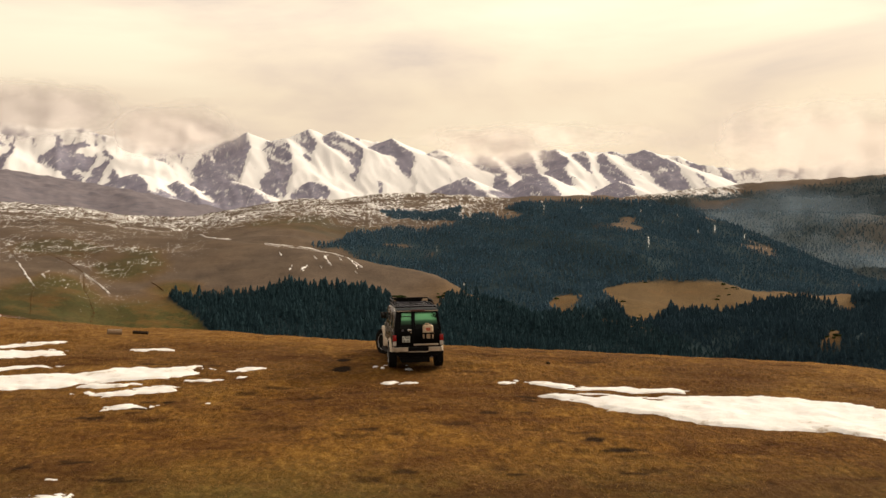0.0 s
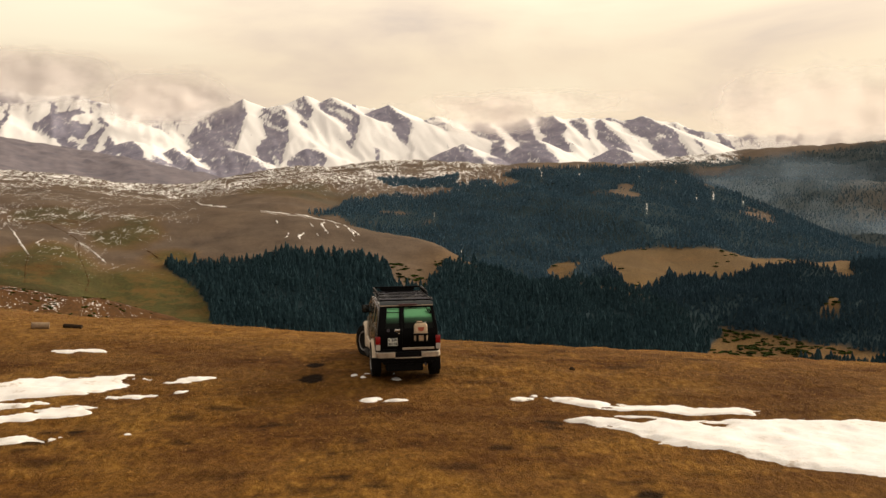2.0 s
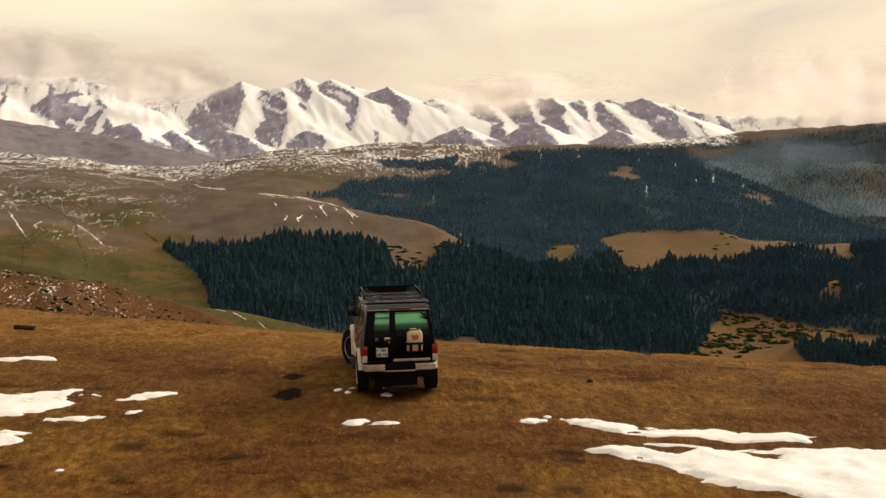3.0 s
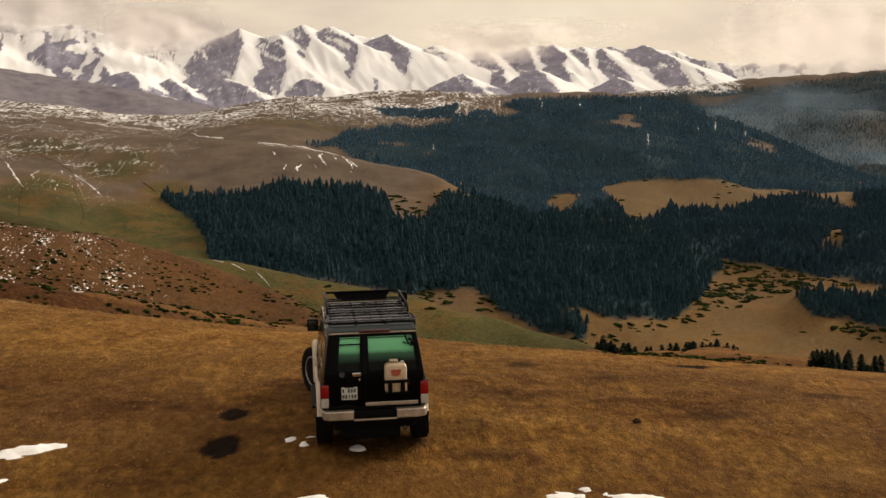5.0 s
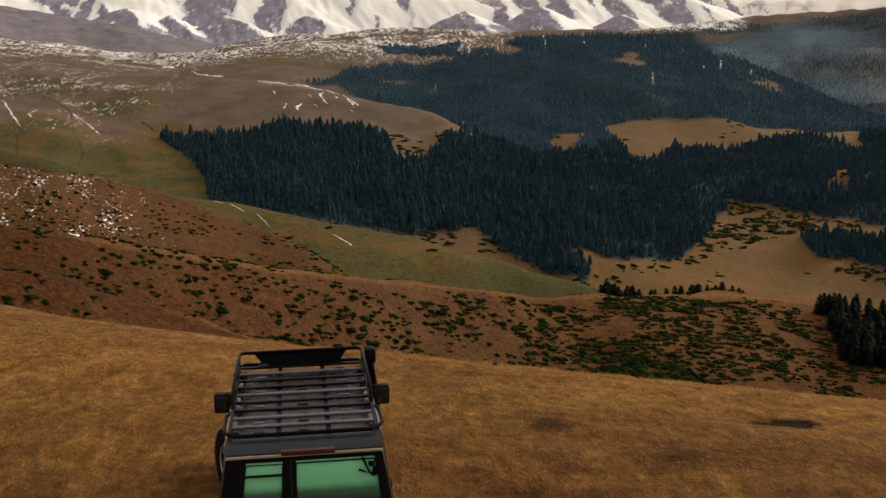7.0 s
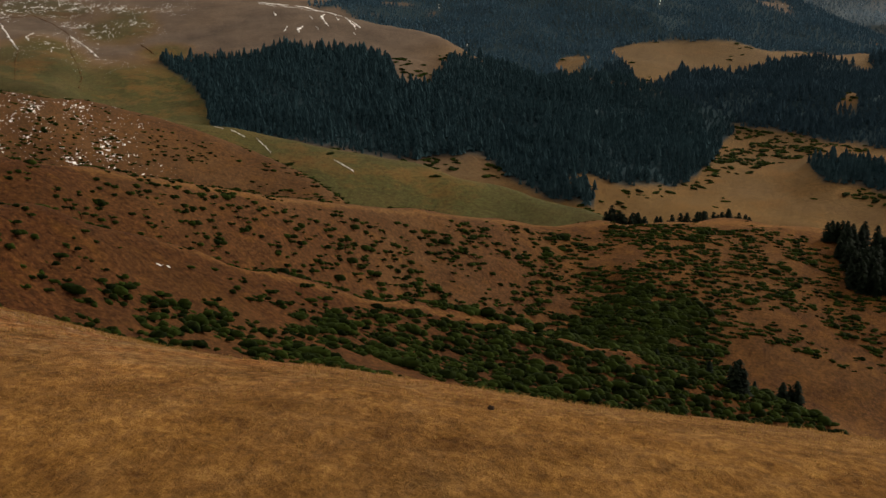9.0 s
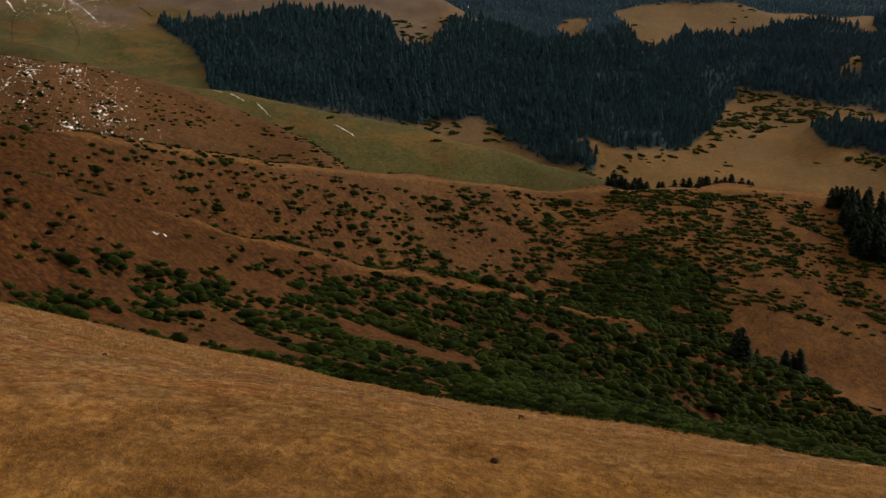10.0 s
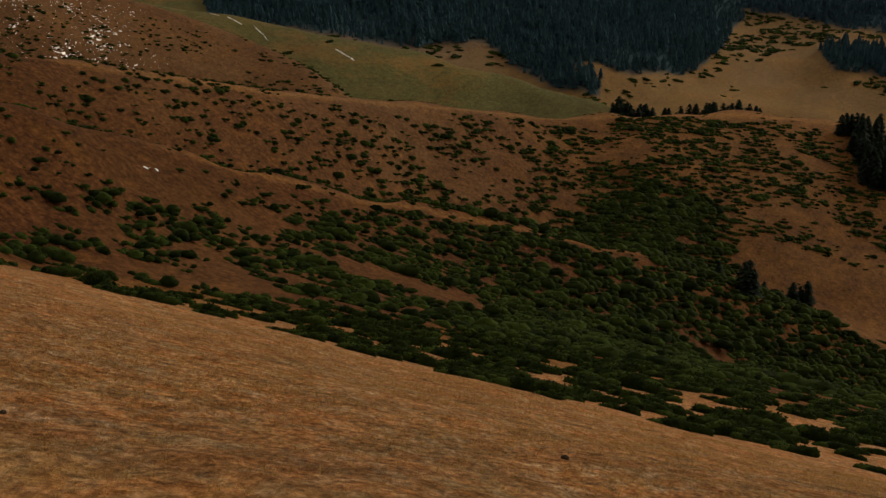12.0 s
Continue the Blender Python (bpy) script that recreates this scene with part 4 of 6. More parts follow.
def triangles_of(me):
    """Places and triangles of a mesh as arrays."""
    v = np.zeros(len(me.vertices) * 3, np.float32)
    me.vertices.foreach_get("co", v)
    f = np.zeros(len(me.polygons) * 3, np.int32)
    me.loops.foreach_get("vertex_index", f)
    return v.reshape(-1, 3), f.reshape(-1, 3)


def plant_juniper():
    shapes = [juniper_mesh(20 + k, 3 + k % 3, 260) for k in range(8)]
    places, sizes, turns = juniper_places()
    for k in range(min(290, len(places))):
        ob = tagged(new("juniper_bush", shapes[k % 8]), "low spreading dark green juniper on the dry slope", "bush", "junipers on the slope")
        s = sizes[k]
        ob.matrix_basis = Matrix.LocRotScale(places[k], Euler((0, 0, turns[k])), (s * 1.85, s * 1.2, s * 1.4))
    # the rest as one thicket, plainer with distance
    far = bearing(places[:, 0], places[:, 1])[1] > 215
    rest = np.arange(len(places)) >= 290
    pieces = []
    for k in range(12):
        v, f = triangles_of(juniper_mesh(40 + k, 2 + k % 2, 26, (7, 7, 6, 4)) if k < 6 else juniper_mesh(40 + k, 2 + k % 2, 12, (6, 6, 4, 3)))
        m = np.flatnonzero(rest & (far == (k >= 6)))[k % 6::6]
        pieces.append(repeated(v * (1.15, 0.85, 0.85), f, places[m], turns[m], np.stack([sizes[m] * 1.6, sizes[m] * 1.6], -1)))
    pooled("juniper_thicket", pieces, JUNIPER, "scattered dark green juniper thickets across the valley slopes", "bushes", True)


plant_juniper()


def meadow_shrubs():
    """Shrubs on the pale meadow and round the foot of the wood."""
    rng = np.random.default_rng(23)
    x, y = rng.uniform(-160, 520, 14000), rng.uniform(560, 1480, 14000)
    az, r = bearing(x, y)
    clump = fractal(x, y, 45, 701, 3)
    wood = np.maximum.reduce([wooded(x + dx, y + dy, *bearing(x + dx, y + dy)) for dx, dy in ((0, 0), (22, 8), (-22, 8), (0, 26))])
    ok = (wooded(x, y, az, r) < 0.3) & (np.abs(az) < 25) & (r > 570) & (rng.uniform(0, 1, x.shape) < (0.03 + 0.8 * wood + 2.2 * step(az, 15.2, 16.2) * step(-az, -21, -20) * step(r, 930, 985)) * step(clump, -0.25, 0.25) * (1 - 0.96 * step(r, 1150, 1200)))
    x, y = x[ok], y[ok]
    v, f = triangles_of(juniper_mesh(60, 3, 10, (6, 6, 4, 3)))
    size = rng.uniform(1.6, 4.2, len(x))
    return pooled("meadow_shrubs", [repeated(v, f, np.stack([x, y, height(x, y)[0]], -1), rng.uniform(0, 6.3, len(x)), np.stack([size * 1.7, size], -1))],
                  JUNIPER, "scattered dark shrubs on a pale meadow", "bushes")


meadow_shrubs()


# ---- dry grass ----
def tuft_shape(rng, blades, thick, lean_most):
    """A tuft one unit high: narrow blades that lean out from its middle."""
    verts = []
    for k in range(blades):
        a, lean, h = rng.uniform(0, 6.3), rng.uniform(0.3, lean_most), rng.uniform(0.6, 1.0)
        c, s = math.cos(a), math.sin(a)
        verts += [(-thick * s + 0.12 * c, thick * c + 0.12 * s, -0.1), (thick * s + 0.12 * c, -thick * c + 0.12 * s, -0.1), (lean * c, lean * s, h)]
    return np.array(verts), np.arange(3 * blades).reshape(blades, 3)


def grass_tufts():
    rng = np.random.default_rng(12)
    pieces = []
    # short tufts everywhere near the car, tussocks down the slope beyond it
    for count, near, far, low, high, form, spread in ((76000, -22, 60, 0.018, 0.045, tuft_shape(rng, 5, 0.10, 1.6), 1.8), (30000, 9, 62, 0.05, 0.13, tuft_shape(rng, 9, 0.05, 0.9), 1.1)):
        y = near + (far - near) * rng.uniform(0, 1, count) ** 0.8
        x = rng.uniform(-1, 1, count) * (9 + 0.34 * np.abs(y + 24)) + 1
        ok = (fractal(x, y, 3.5, 611, 3) + 0.8 * fractal(x, y, 0.8, 631, 2) + rng.normal(0, 0.35, count) > -0.05) & (stain_and_shade(x, y) < 0.25)
        x, y = x[ok], y[ok]
        z = height(x, y)[0]
        tall = rng.uniform(low, high, len(x)) * (0.5 + 0.5 * step(y, near, near + 12))
        pieces.append(repeated(*form, np.stack([x, y, z], -1), rng.uniform(0, 6.3, len(x)), np.stack([tall * spread, tall], -1)))
    return pooled("dry_grass", pieces, STRAW, "short dry straw-coloured grass tufts on the pasture", "grass")


STRAW = leaf_material("straw", (0.20, 0.105, 0.026), (0.48, 0.30, 0.11), 0.6, 0.65)
grass_tufts()


# ---- snow patches, stones and bare soil near the car ----
def snow_patch(blobs, thick, seed, label, cell=0.065, ragged=1.0):
    """Old snow as a sheet that thins out into the ground. blobs: middle x, y, half length, half width, bearing in degrees."""
    x0, x1 = min(b[0] - b[2] for b in blobs) - 0.4, max(b[0] + b[2] for b in blobs) + 0.4
    y0, y1 = min(b[1] - b[2] for b in blobs) - 0.4, max(b[1] + b[2] for b in blobs) + 0.4
    gx, gy = np.meshgrid(np.arange(x0, x1, cell), np.arange(y0, y1, cell), indexing="ij")
    x, y = gx.ravel(), gy.ravel()
    inside = np.full(x.shape, -9.0)
    for cx, cy, a, b, turn in blobs:
        c, s = math.cos(radians(turn)), math.sin(radians(turn))
        u, v = (x - cx) * c + (y - cy) * s, -(x - cx) * s + (y - cy) * c
        d = (1 - np.sqrt((u / a) ** 2 + (v / b) ** 2)) * b
        inside = np.maximum(inside, d)
    inside = inside + 0.26 * ragged * fractal(x * 0.5 + 0.25 * y, y, 0.34, seed, 4, 0.65) + 0.18 * ragged * fractal(x * 0.4, y, 1.3, seed + 9, 2) - 0.05
    up = np.clip(inside * 0.45, -0.09, thick) + 0.02 * fractal(x, y, 0.7, seed + 5, 3) * (inside > 0)
    z = height(x, y)[0] + up - 0.012
    f = grid_faces(gx.shape[0], gx.shape[1])
    f = f[(inside[f] > -0.16).any(axis=1)]
    used, f = np.unique(f, return_inverse=True)
    me = mesh_from("snow_patch", np.stack([x, y, z], -1)[used], f.reshape(-1, 4))
    me.materials.append(SNOW)
    return tagged(new("snow_patch", me), label, "snow", "snow patches on the pasture")


OLD = "old white snow patch thawing on brown grass"
snow_patch([(-8.9, -0.3, 2.3, 1.15, 22), (-11.6, -1.3, 2.6, 1.15, 20), (-14.6, -2.2, 2.6, 1.2, 14), (-7.5, 0.55, 0.5, 0.45, 30)], 0.07, 1, "large white snow field thawing on brown grass", 0.08, 0.45)
snow_patch([(-13.5, 0.72, 2.0, 0.5, 18), (-16.2, 0.2, 2.0, 0.5, 12)], 0.06, 21, OLD, 0.065, 0.5)
snow_patch([(-14.2, 3.15, 2.0, 0.7, 12), (-17.0, 2.8, 2.2, 0.7, 14)], 0.06, 2, OLD, 0.065, 0.7)
snow_patch([(-14.6, 5.0, 1.9, 0.42, 24), (-17.4, 4.4, 2.0, 0.4, 12)], 0.05, 3, OLD, 0.065, 0.7)
snow_patch([(-9.4, 4.2, 0.95, 0.30, 3)], 0.05, 4, OLD, 0.065, 0.35)
snow_patch([(-5.5, 0.55, 0.95, 0.19, 32)], 0.05, 5, OLD, 0.05, 0.35)
snow_patch([(-6.75, -1.15, 1.0, 0.20, 15), (-5.55, -0.78, 0.42, 0.14, 42)], 0.05, 6, OLD, 0.05, 0.35)
snow_patch([(-9.3, -2.1, 1.0, 0.3, 12), (-8.6, -2.9, 1.2, 0.4, 14), (-9.05, -2.8, 0.80, 0.18, 18), (-7.8, -2.6, 0.80, 0.55, 15)], 0.06, 7, OLD, 0.065, 0.5)
snow_patch([(-7.85, -4.7, 0.5, 0.22, 15), (-7.2, -4.4, 0.2, 0.1, 20), (-6.85, -4.1, 0.24, 0.09, 35)], 0.05, 8, OLD, 0.065, 0.7)
snow_patch([(-5.9, -4.38, 0.24, 0.14, 10)], 0.05, 9, OLD, 0.065, 0.7)
snow_patch([(-7.7, -11.9, 0.16, 0.11, 0)], 0.04, 10, OLD)
snow_patch([(-7.6, -13.3, 0.75, 0.4, 8)], 0.05, 11, OLD)
snow_patch([(4.0, -1.65, 1.15, 0.36, -27), (5.6, -2.25, 1.35, 0.42, -14), (7.1, -2.6, 1.4, 0.34, -3), (2.7, -1.25, 0.22, 0.07, 0)], 0.05, 12, "long white snow drift thawing on brown grass", 0.05, 0.32)
snow_patch([(4.7, -3.75, 1.7, 0.38, -34), (6.7, -4.75, 2.2, 1.05, -27), (9.6, -5.4, 3.6, 2.0, -14), (13.2, -7.2, 3.4, 1.95, -22), (3.5, -3.1, 0.5, 0.13, -45)], 0.08, 14, "large white snow field thawing on brown grass", 0.07, 0.4)
snow_patch([(2.5, -1.3, 0.28, 0.10, 10)], 0.03, 15, OLD)
snow_patch([(5.55, -1.5, 0.75, 0.11, -14)], 0.04, 16, OLD, 0.05, 0.3)
snow_patch([(5.1, -3.03, 1.0, 0.14, -15), (7.2, -3.33, 1.4, 0.17, 1)], 0.04, 22, "narrow white snow drift thawing on brown grass", 0.05, 0.22)
snow_patch([(-0.58, 0.73, 0.08, 0.04, 2), (-0.37, 0.98, 0.11, 0.13, 1), (-0.30, 0.60, 0.15, 0.13, 56)], 0.03, 19, "trampled snow scraps under the car", 0.035, 0.34)
snow_patch([(-0.80, -1.30, 0.42, 0.34, 20), (-0.42, -1.5, 0.42, 0.24, -8), (-1.0, -1.5, 0.36, 0.22, 0), (-0.62, -0.95, 0.26, 0.14, 40)], 0.05, 17, "trampled snow patch behind the car", 0.045, 0.4)
snow_patch([(-1.40, 0.94, 0.14, 0.13, 4), (-1.09, 0.96, 0.11, 0.04, 3), (-1.16, 0.69, 0.09, 0.13, 3)], 0.03, 18, "trampled snow scraps beside the rear tyre", 0.035, 0.34)


def far_drift(points, wide, seed, label, material=None, name="snow_drift", category="snow"):
    """A narrow drift or track that follows the ground along a line."""
    rng = random.Random(seed)
    path = []
    for (ax, ay), (bx, by) in zip(points, points[1:]):
        k = max(3, int(math.hypot(bx - ax, by - ay) / (wide * 1.5)))
        path += [(ax + (bx - ax) * i / k, ay + (by - ay) * i / k) for i in range(k)]
    rows = []
    for n, (x, y) in enumerate(path):
        w = wide * max(0.0, rng.uniform(-0.3, 0.85)) * min(1, 0.2 + n / 4, 0.2 + (len(path) - n) / 4)
        jog = rng.uniform(-0.4, 0.4) * wide
        dx, dy = path[min(n + 1, len(path) - 1)][0] - path[max(n - 1, 0)][0], path[min(n + 1, len(path) - 1)][1] - path[max(n - 1, 0)][1]
        q = math.hypot(dx, dy) or 1
        px, py = -dy / q, dx / q
        rows += [(x + px * (k * w + jog), y + py * (k * w + jog), up * min(1.0, wide * 0.5)) for k, up in ((-1, -0.25), (-0.45, 0.4), (0.45, 0.4), (1, -0.25))]
    v = np.array(rows)
    v[:, 2] += height(v[:, 0], v[:, 1])[0]
    me = mesh_from(name, v, grid_faces(len(path), 4))
    me.materials.append(material or SNOW)
    return tagged(new(name, me), label, category, category + " lines on the hills")


DRIFT = "thin white snow drift in a fold of the hillside"
far_drift([(-193, 1392), (-151, 1367), (-122, 1346), (-82, 1317)], 3.2, 1, "thin white snow line along the hill's brow")
far_drift([(-72, 1288), (-66, 1270), (-60, 1250)], 2.6, 2, DRIFT)
far_drift([(-104, 1308), (-107, 1290), (-104, 1275)], 2.0, 3, DRIFT)
far_drift([(-90, 1300), (-86, 1280)], 2.2, 4, DRIFT)
far_drift([(-124, 1240), (-127, 1216)], 2.0, 5, DRIFT)
far_drift([(-344, 1737), (-300, 1640), (-268, 1552)], 3.0, 6, DRIFT)
far_drift([(-456, 1238), (-420, 1160), (-384, 1082)], 2.4, 7, DRIFT)
far_drift([(-371, 1205), (-340, 1160), (-317, 1117)], 2.2, 8, DRIFT)
far_drift([(-92, 629), (-86, 619), (-81, 608)], 0.8, 9, DRIFT)
far_drift([(-46, 607), (-40, 600), (-33, 592)], 0.8, 10, DRIFT)
snow_patch([(-42.6, 175.8, 0.42, 0.3, 20), (-41.3, 177.2, 0.36, 0.28, -10), (-42.0, 176.6, 0.4, 0.12, 50)], 0.09, 31, "small snow scrap on the red slope", 0.15)
far_drift([(-400, 1180), (-398, 1150), (-388, 1130)], 1.8, 12, DRIFT)
far_drift([(-362, 1120), (-356, 1090)], 1.6, 13, DRIFT)
far_drift([(-120, 648), (-112, 640)], 0.7, 14, DRIFT)
far_drift([(-108, 640), (-98, 628)], 0.6, 15, DRIFT)
for n, (at, low, high, half) in enumerate(CHUTES):
    ends = [(MID[0] + r * math.sin(radians(at)), MID[1] + r * math.cos(radians(at))) for r in (low + 20, (low + high) / 2, high)]
    far_drift(ends, half, 40 + n, "snow-filled gap in the mountain forest")
# scattered drifts along the brown hill's brow
for n, (start, end, wide) in enumerate((
    ((-141, 1240), (-141, 1210), 2.4),
    ((-129, 1231), (-124, 1202), 2.4),
    ((-121, 1289), (-114, 1269), 2.4),
    ((-108, 1301), (-95, 1239), 3.0),
    ((-109, 1238), (-104, 1223), 2.4),
    ((-81, 1319), (-64, 1241), 3.0),
    ((-94, 1318), (-88, 1297), 2.4),
    ((-68, 1236), (-64, 1221), 2.4),
    ((-165, 1322), (-159, 1296), 2.4),
    ((-208, 1501), (-164, 1513), 3.0),
    ((-164, 1513), (-111, 1536), 3.0),
    ((-304, 1649), (-262, 1550), 3.0),
)):
    far_drift([start, end], wide, 120 + n, DRIFT)
TRACK = plain("trodden_earth", (0.085, 0.050, 0.022), 1.0, 0, 0.4, 0.4, 0.2, 0.05, 0.0)
WORN = "worn dark dirt track across the hillside"
far_drift([(-459, 1265), (-435, 1291), (-400, 1250), (-371, 1205), (-345, 1120), (-309, 1028), (-300, 985)], 1.5, 80, WORN, TRACK, "dirt_track", "track")
far_drift([(-384, 1082), (-366, 1020), (-343, 951)], 1.3, 81, WORN, TRACK, "dirt_track", "track")
far_drift([(-290, 1180), (-262, 1130)], 1.8, 82, WORN, TRACK, "dirt_track", "track")


def stone(x, y, size, material, label, seed, name="stone", sink=0.25):
    rng = random.Random(seed)
    bm = bmesh.new()
    bmesh.ops.create_icosphere(bm, subdivisions=2, radius=1.0)
    off = Vector((rng.uniform(0, 50), 3.3, 1.7))
    for v in bm.verts:
        v.co *= 1 + 0.38 * noise.noise(v.co * 1.3 + off) + 0.14 * noise.noise(v.co * 3.1 + off)
        v.co = Vector((v.co.x * size[0], v.co.y * size[1], v.co.z * size[2]))
    ob = part(name, bm, material, None, label, 50)
    ob.matrix_basis = pose(x, y, ground_at(x, y) + size[2] * (1 - 2 * sink), 0, 0, rng.uniform(-25, 25))
    return tagged(ob, "", name)


GREYSTONE = plain("weathered_wood", (0.28, 0.20, 0.125), 0.9, 0, 14, 0.35, 0.7, 0.02)
DARKSTONE = plain("dark_stone", (0.040, 0.028, 0.019), 0.95, 0, 14, 0.35, 0.7, 0.02, 0.05)


def cut_log(x, y, length, radius, turn, label, seed, bark, face):
    """A short length of trunk, weathered, with a hollow end."""
    log = tagged(new("log"), label, "log", "old logs")
    rng = random.Random(seed)
    bm = bmesh.new()
    rings = []
    for k in range(9):
        u = -length / 2 + length * k / 8
        rings.append([(u + rng.uniform(-0.01, 0.01), radius * (1 + 0.12 * noise.noise(Vector((u * 3, math.cos(a) * 1.5, math.sin(a) * 1.5 + seed)))) * math.cos(a), radius * (0.9 + 0.1 * noise.noise(Vector((u * 4, math.sin(a), seed)))) * math.sin(a)) for a in [math.tau * i / 14 for i in range(14)]])
    loft(bm, rings)
    part("bark", bm, bark, log, sharp=50)
    bm = bmesh.new()
    lathe(bm, [(-length / 2 - 0.012, radius * 0.45), (-length / 2 - 0.014, radius * 0.8), (-length / 2 + 0.01, radius * 0.88), (-length / 2 + 0.05, radius * 0.4)], 14)
    part("cut_end", bm, face, log, "dark rotten cut end")
    log.matrix_basis = pose(x, y, ground_at(x, y) + radius * 0.75, 0, 3, turn)
    return log


LOGS = [(-11.75, 8.0, 0.54, 0.12, 12, "pale weathered log lying on the grass", 1, GREYSTONE), (-10.85, 8.4, 0.60, 0.075, -8, "dark rotten log lying on the grass", 2, DARKSTONE)]
stone(4.4, 1.85, (0.07, 0.06, 0.055), DARKSTONE, "small dark stone lying on the grass", 3)
stone(2.6, 13.3, (0.06, 0.055, 0.05), DARKSTONE, "small dark stone lying on the grass", 4)
stone(3.6, 20.0, (0.07, 0.06, 0.06), DARKSTONE, "small dark stone lying on the grass", 5)
stone(-5.6, 23.5, (0.07, 0.06, 0.05), DARKSTONE, "small dark stone lying on the grass", 6)
stone(4.9, 27.0, (0.10, 0.07, 0.06), DARKSTONE, "small dark stone lying on the grass", 7)


# ---- the off-road car ----
def box(bm, x0, x1, y0, y1, z0, z1, round_by=0.0, segments=2):
    made = bmesh.ops.create_cube(bm, size=1.0, matrix=Matrix.Translation(((x0 + x1) / 2, (y0 + y1) / 2, (z0 + z1) / 2)) @ Matrix.Diagonal((x1 - x0, y1 - y0, z1 - z0, 1)))
    if round_by:
        edges = list({e for v in made["verts"] for e in v.link_edges})
        bmesh.ops.bevel(bm, geom=edges, offset=round_by, segments=segments, profile=0.6, affect="EDGES")
    return bm


def slab(bm, corners, thick, round_by=0.006):
    """A flat panel with the given corners as its outer face."""
    p = [Vector(c) for c in corners]
    n = (p[1] - p[0]).cross(p[2] - p[0]).normalized() * thick
    outer, inner = [bm.verts.new(c) for c in p], [bm.verts.new(c - n) for c in p]
    k = len(p)
    faces = [bm.faces.new(outer), bm.faces.new(inner[::-1])]
    faces += [bm.faces.new((outer[i], inner[i], inner[(i + 1) % k], outer[(i + 1) % k])) for i in range(k)]
    if round_by:
        bmesh.ops.bevel(bm, geom=list(faces[0].edges), offset=round_by, segments=2, profile=0.6, affect="EDGES")
    return bm


def tube(bm, points, radius, sides=8):
    """A round bar along a line of points."""
    p = [Vector(c) for c in points]
    rings = []
    for i, c in enumerate(p):
        d = (p[min(i + 1, len(p) - 1)] - p[max(i - 1, 0)]).normalized()
        a = d.cross(Vector((0, 0, 1)) if abs(d.z) < 0.9 else Vector((1, 0, 0))).normalized()
        b = d.cross(a)
        rings.append([bm.verts.new(c + (a * math.cos(math.tau * k / sides) + b * math.sin(math.tau * k / sides)) * radius) for k in range(sides)])
    for r, s in zip(rings, rings[1:]):
        for k in range(sides):
            bm.faces.new((r[k], r[(k + 1) % sides], s[(k + 1) % sides], s[k]))
    bm.faces.new(rings[0][::-1])
    bm.faces.new(rings[-1])
    return bm


def loft(bm, rings):
    """Skin between closed rings of equally many points, capped at both ends."""
    rows = [[bm.verts.new(c) for c in ring] for ring in rings]
    n = len(rows[0])
    for a, b in zip(rows, rows[1:]):
        for k in range(n):
            bm.faces.new((a[k], a[(k + 1) % n], b[(k + 1) % n], b[k]))
    bm.faces.new(rows[0][::-1])
    bm.faces.new(rows[-1])
    return bm


def fillet(x0, x1, y0, y1, z, r, steps=4):
    """A flat ring round a rectangle with rounded corners."""
    out = []
    for cx, cy, a0 in ((x1 - r, y1 - r, 0), (x0 + r, y1 - r, 90), (x0 + r, y0 + r, 180), (x1 - r, y0 + r, 270)):
        for k in range(steps + 1):
            a = radians(a0 + 90 * k / steps)
            out.append((cx + r * math.cos(a), cy + r * math.sin(a), z))
    return out


def lathe(bm, profile, segments=32):
    """A solid of revolution about the x axis: profile of (x, radius)."""
    rows = [[bm.verts.new((x, r * math.cos(math.tau * k / segments), r * math.sin(math.tau * k / segments))) for k in range(segments)] for x, r in profile]
    for a, b in zip(rows, rows[1:]):
        for k in range(segments):
            bm.faces.new((a[k], a[(k + 1) % segments], b[(k + 1) % segments], b[k]))
    bm.faces.new(rows[0][::-1])
    bm.faces.new(rows[-1])
    return bm


def film_glass():
    """Dark glass with a green sun film that fades out downwards."""
    m, t, p = fresh("film_glass")
    c = t.nodes.new("ShaderNodeTexCoord")
    xyz = t.nodes.new("ShaderNodeSeparateXYZ")
    link(t, c.outputs["Object"], xyz.inputs[0])
    stain = nd(t, "ShaderNodeTexNoise", Scale=7.0, Detail=4.0)
    link(t, c.outputs["Object"], stain.inputs["Vector"])
    z = calc(t, "ADD", calc(t, "MULTIPLY", calc(t, "SUBTRACT", xyz.outputs[2], 1.36), 2.2), calc(t, "MULTIPLY", calc(t, "SUBTRACT", stain.outputs["Fac"], 0.5), 0.08))
    link(t, ramp(t, z, [(0.20, (0.004, 0.006, 0.005)), (0.48, (0.05, 0.13, 0.075)), (0.62, (0.19, 0.56, 0.29)), (0.95, (0.25, 0.70, 0.37))]), p.inputs["Base Color"])
    p.inputs["Roughness"].default_value = 0.08
    p.inputs["Specular IOR Level"].default_value = 0.1
    return m


PAINT = plain("black_paint", (0.0022, 0.0022, 0.0026), 0.22, 0, 40, 0.3, 0.03, 0.001, 0.06)
# Black body paint made greyer: reflections on sides and roof put into the colour.
SIDE_SHEEN_PAINT = plain("black_paint_side_sheen", (0.016, 0.016, 0.014), 0.25, 0, 40, 0.3, 0.03, 0.001, 0.3)
TEAL = plain("dark_teal_plastic", (0.010, 0.017, 0.021), 0.42, 0, 50, 0.25, 0.1, 0.002, 0.28)
BEIGE = plain("beige_paint", (0.66, 0.56, 0.42), 0.45, 0, 14, 0.25, 0.1)
SILVER = plain("silver_paint", (0.46, 0.39, 0.31), 0.32, 0.5, 9, 0.4, 0.1)
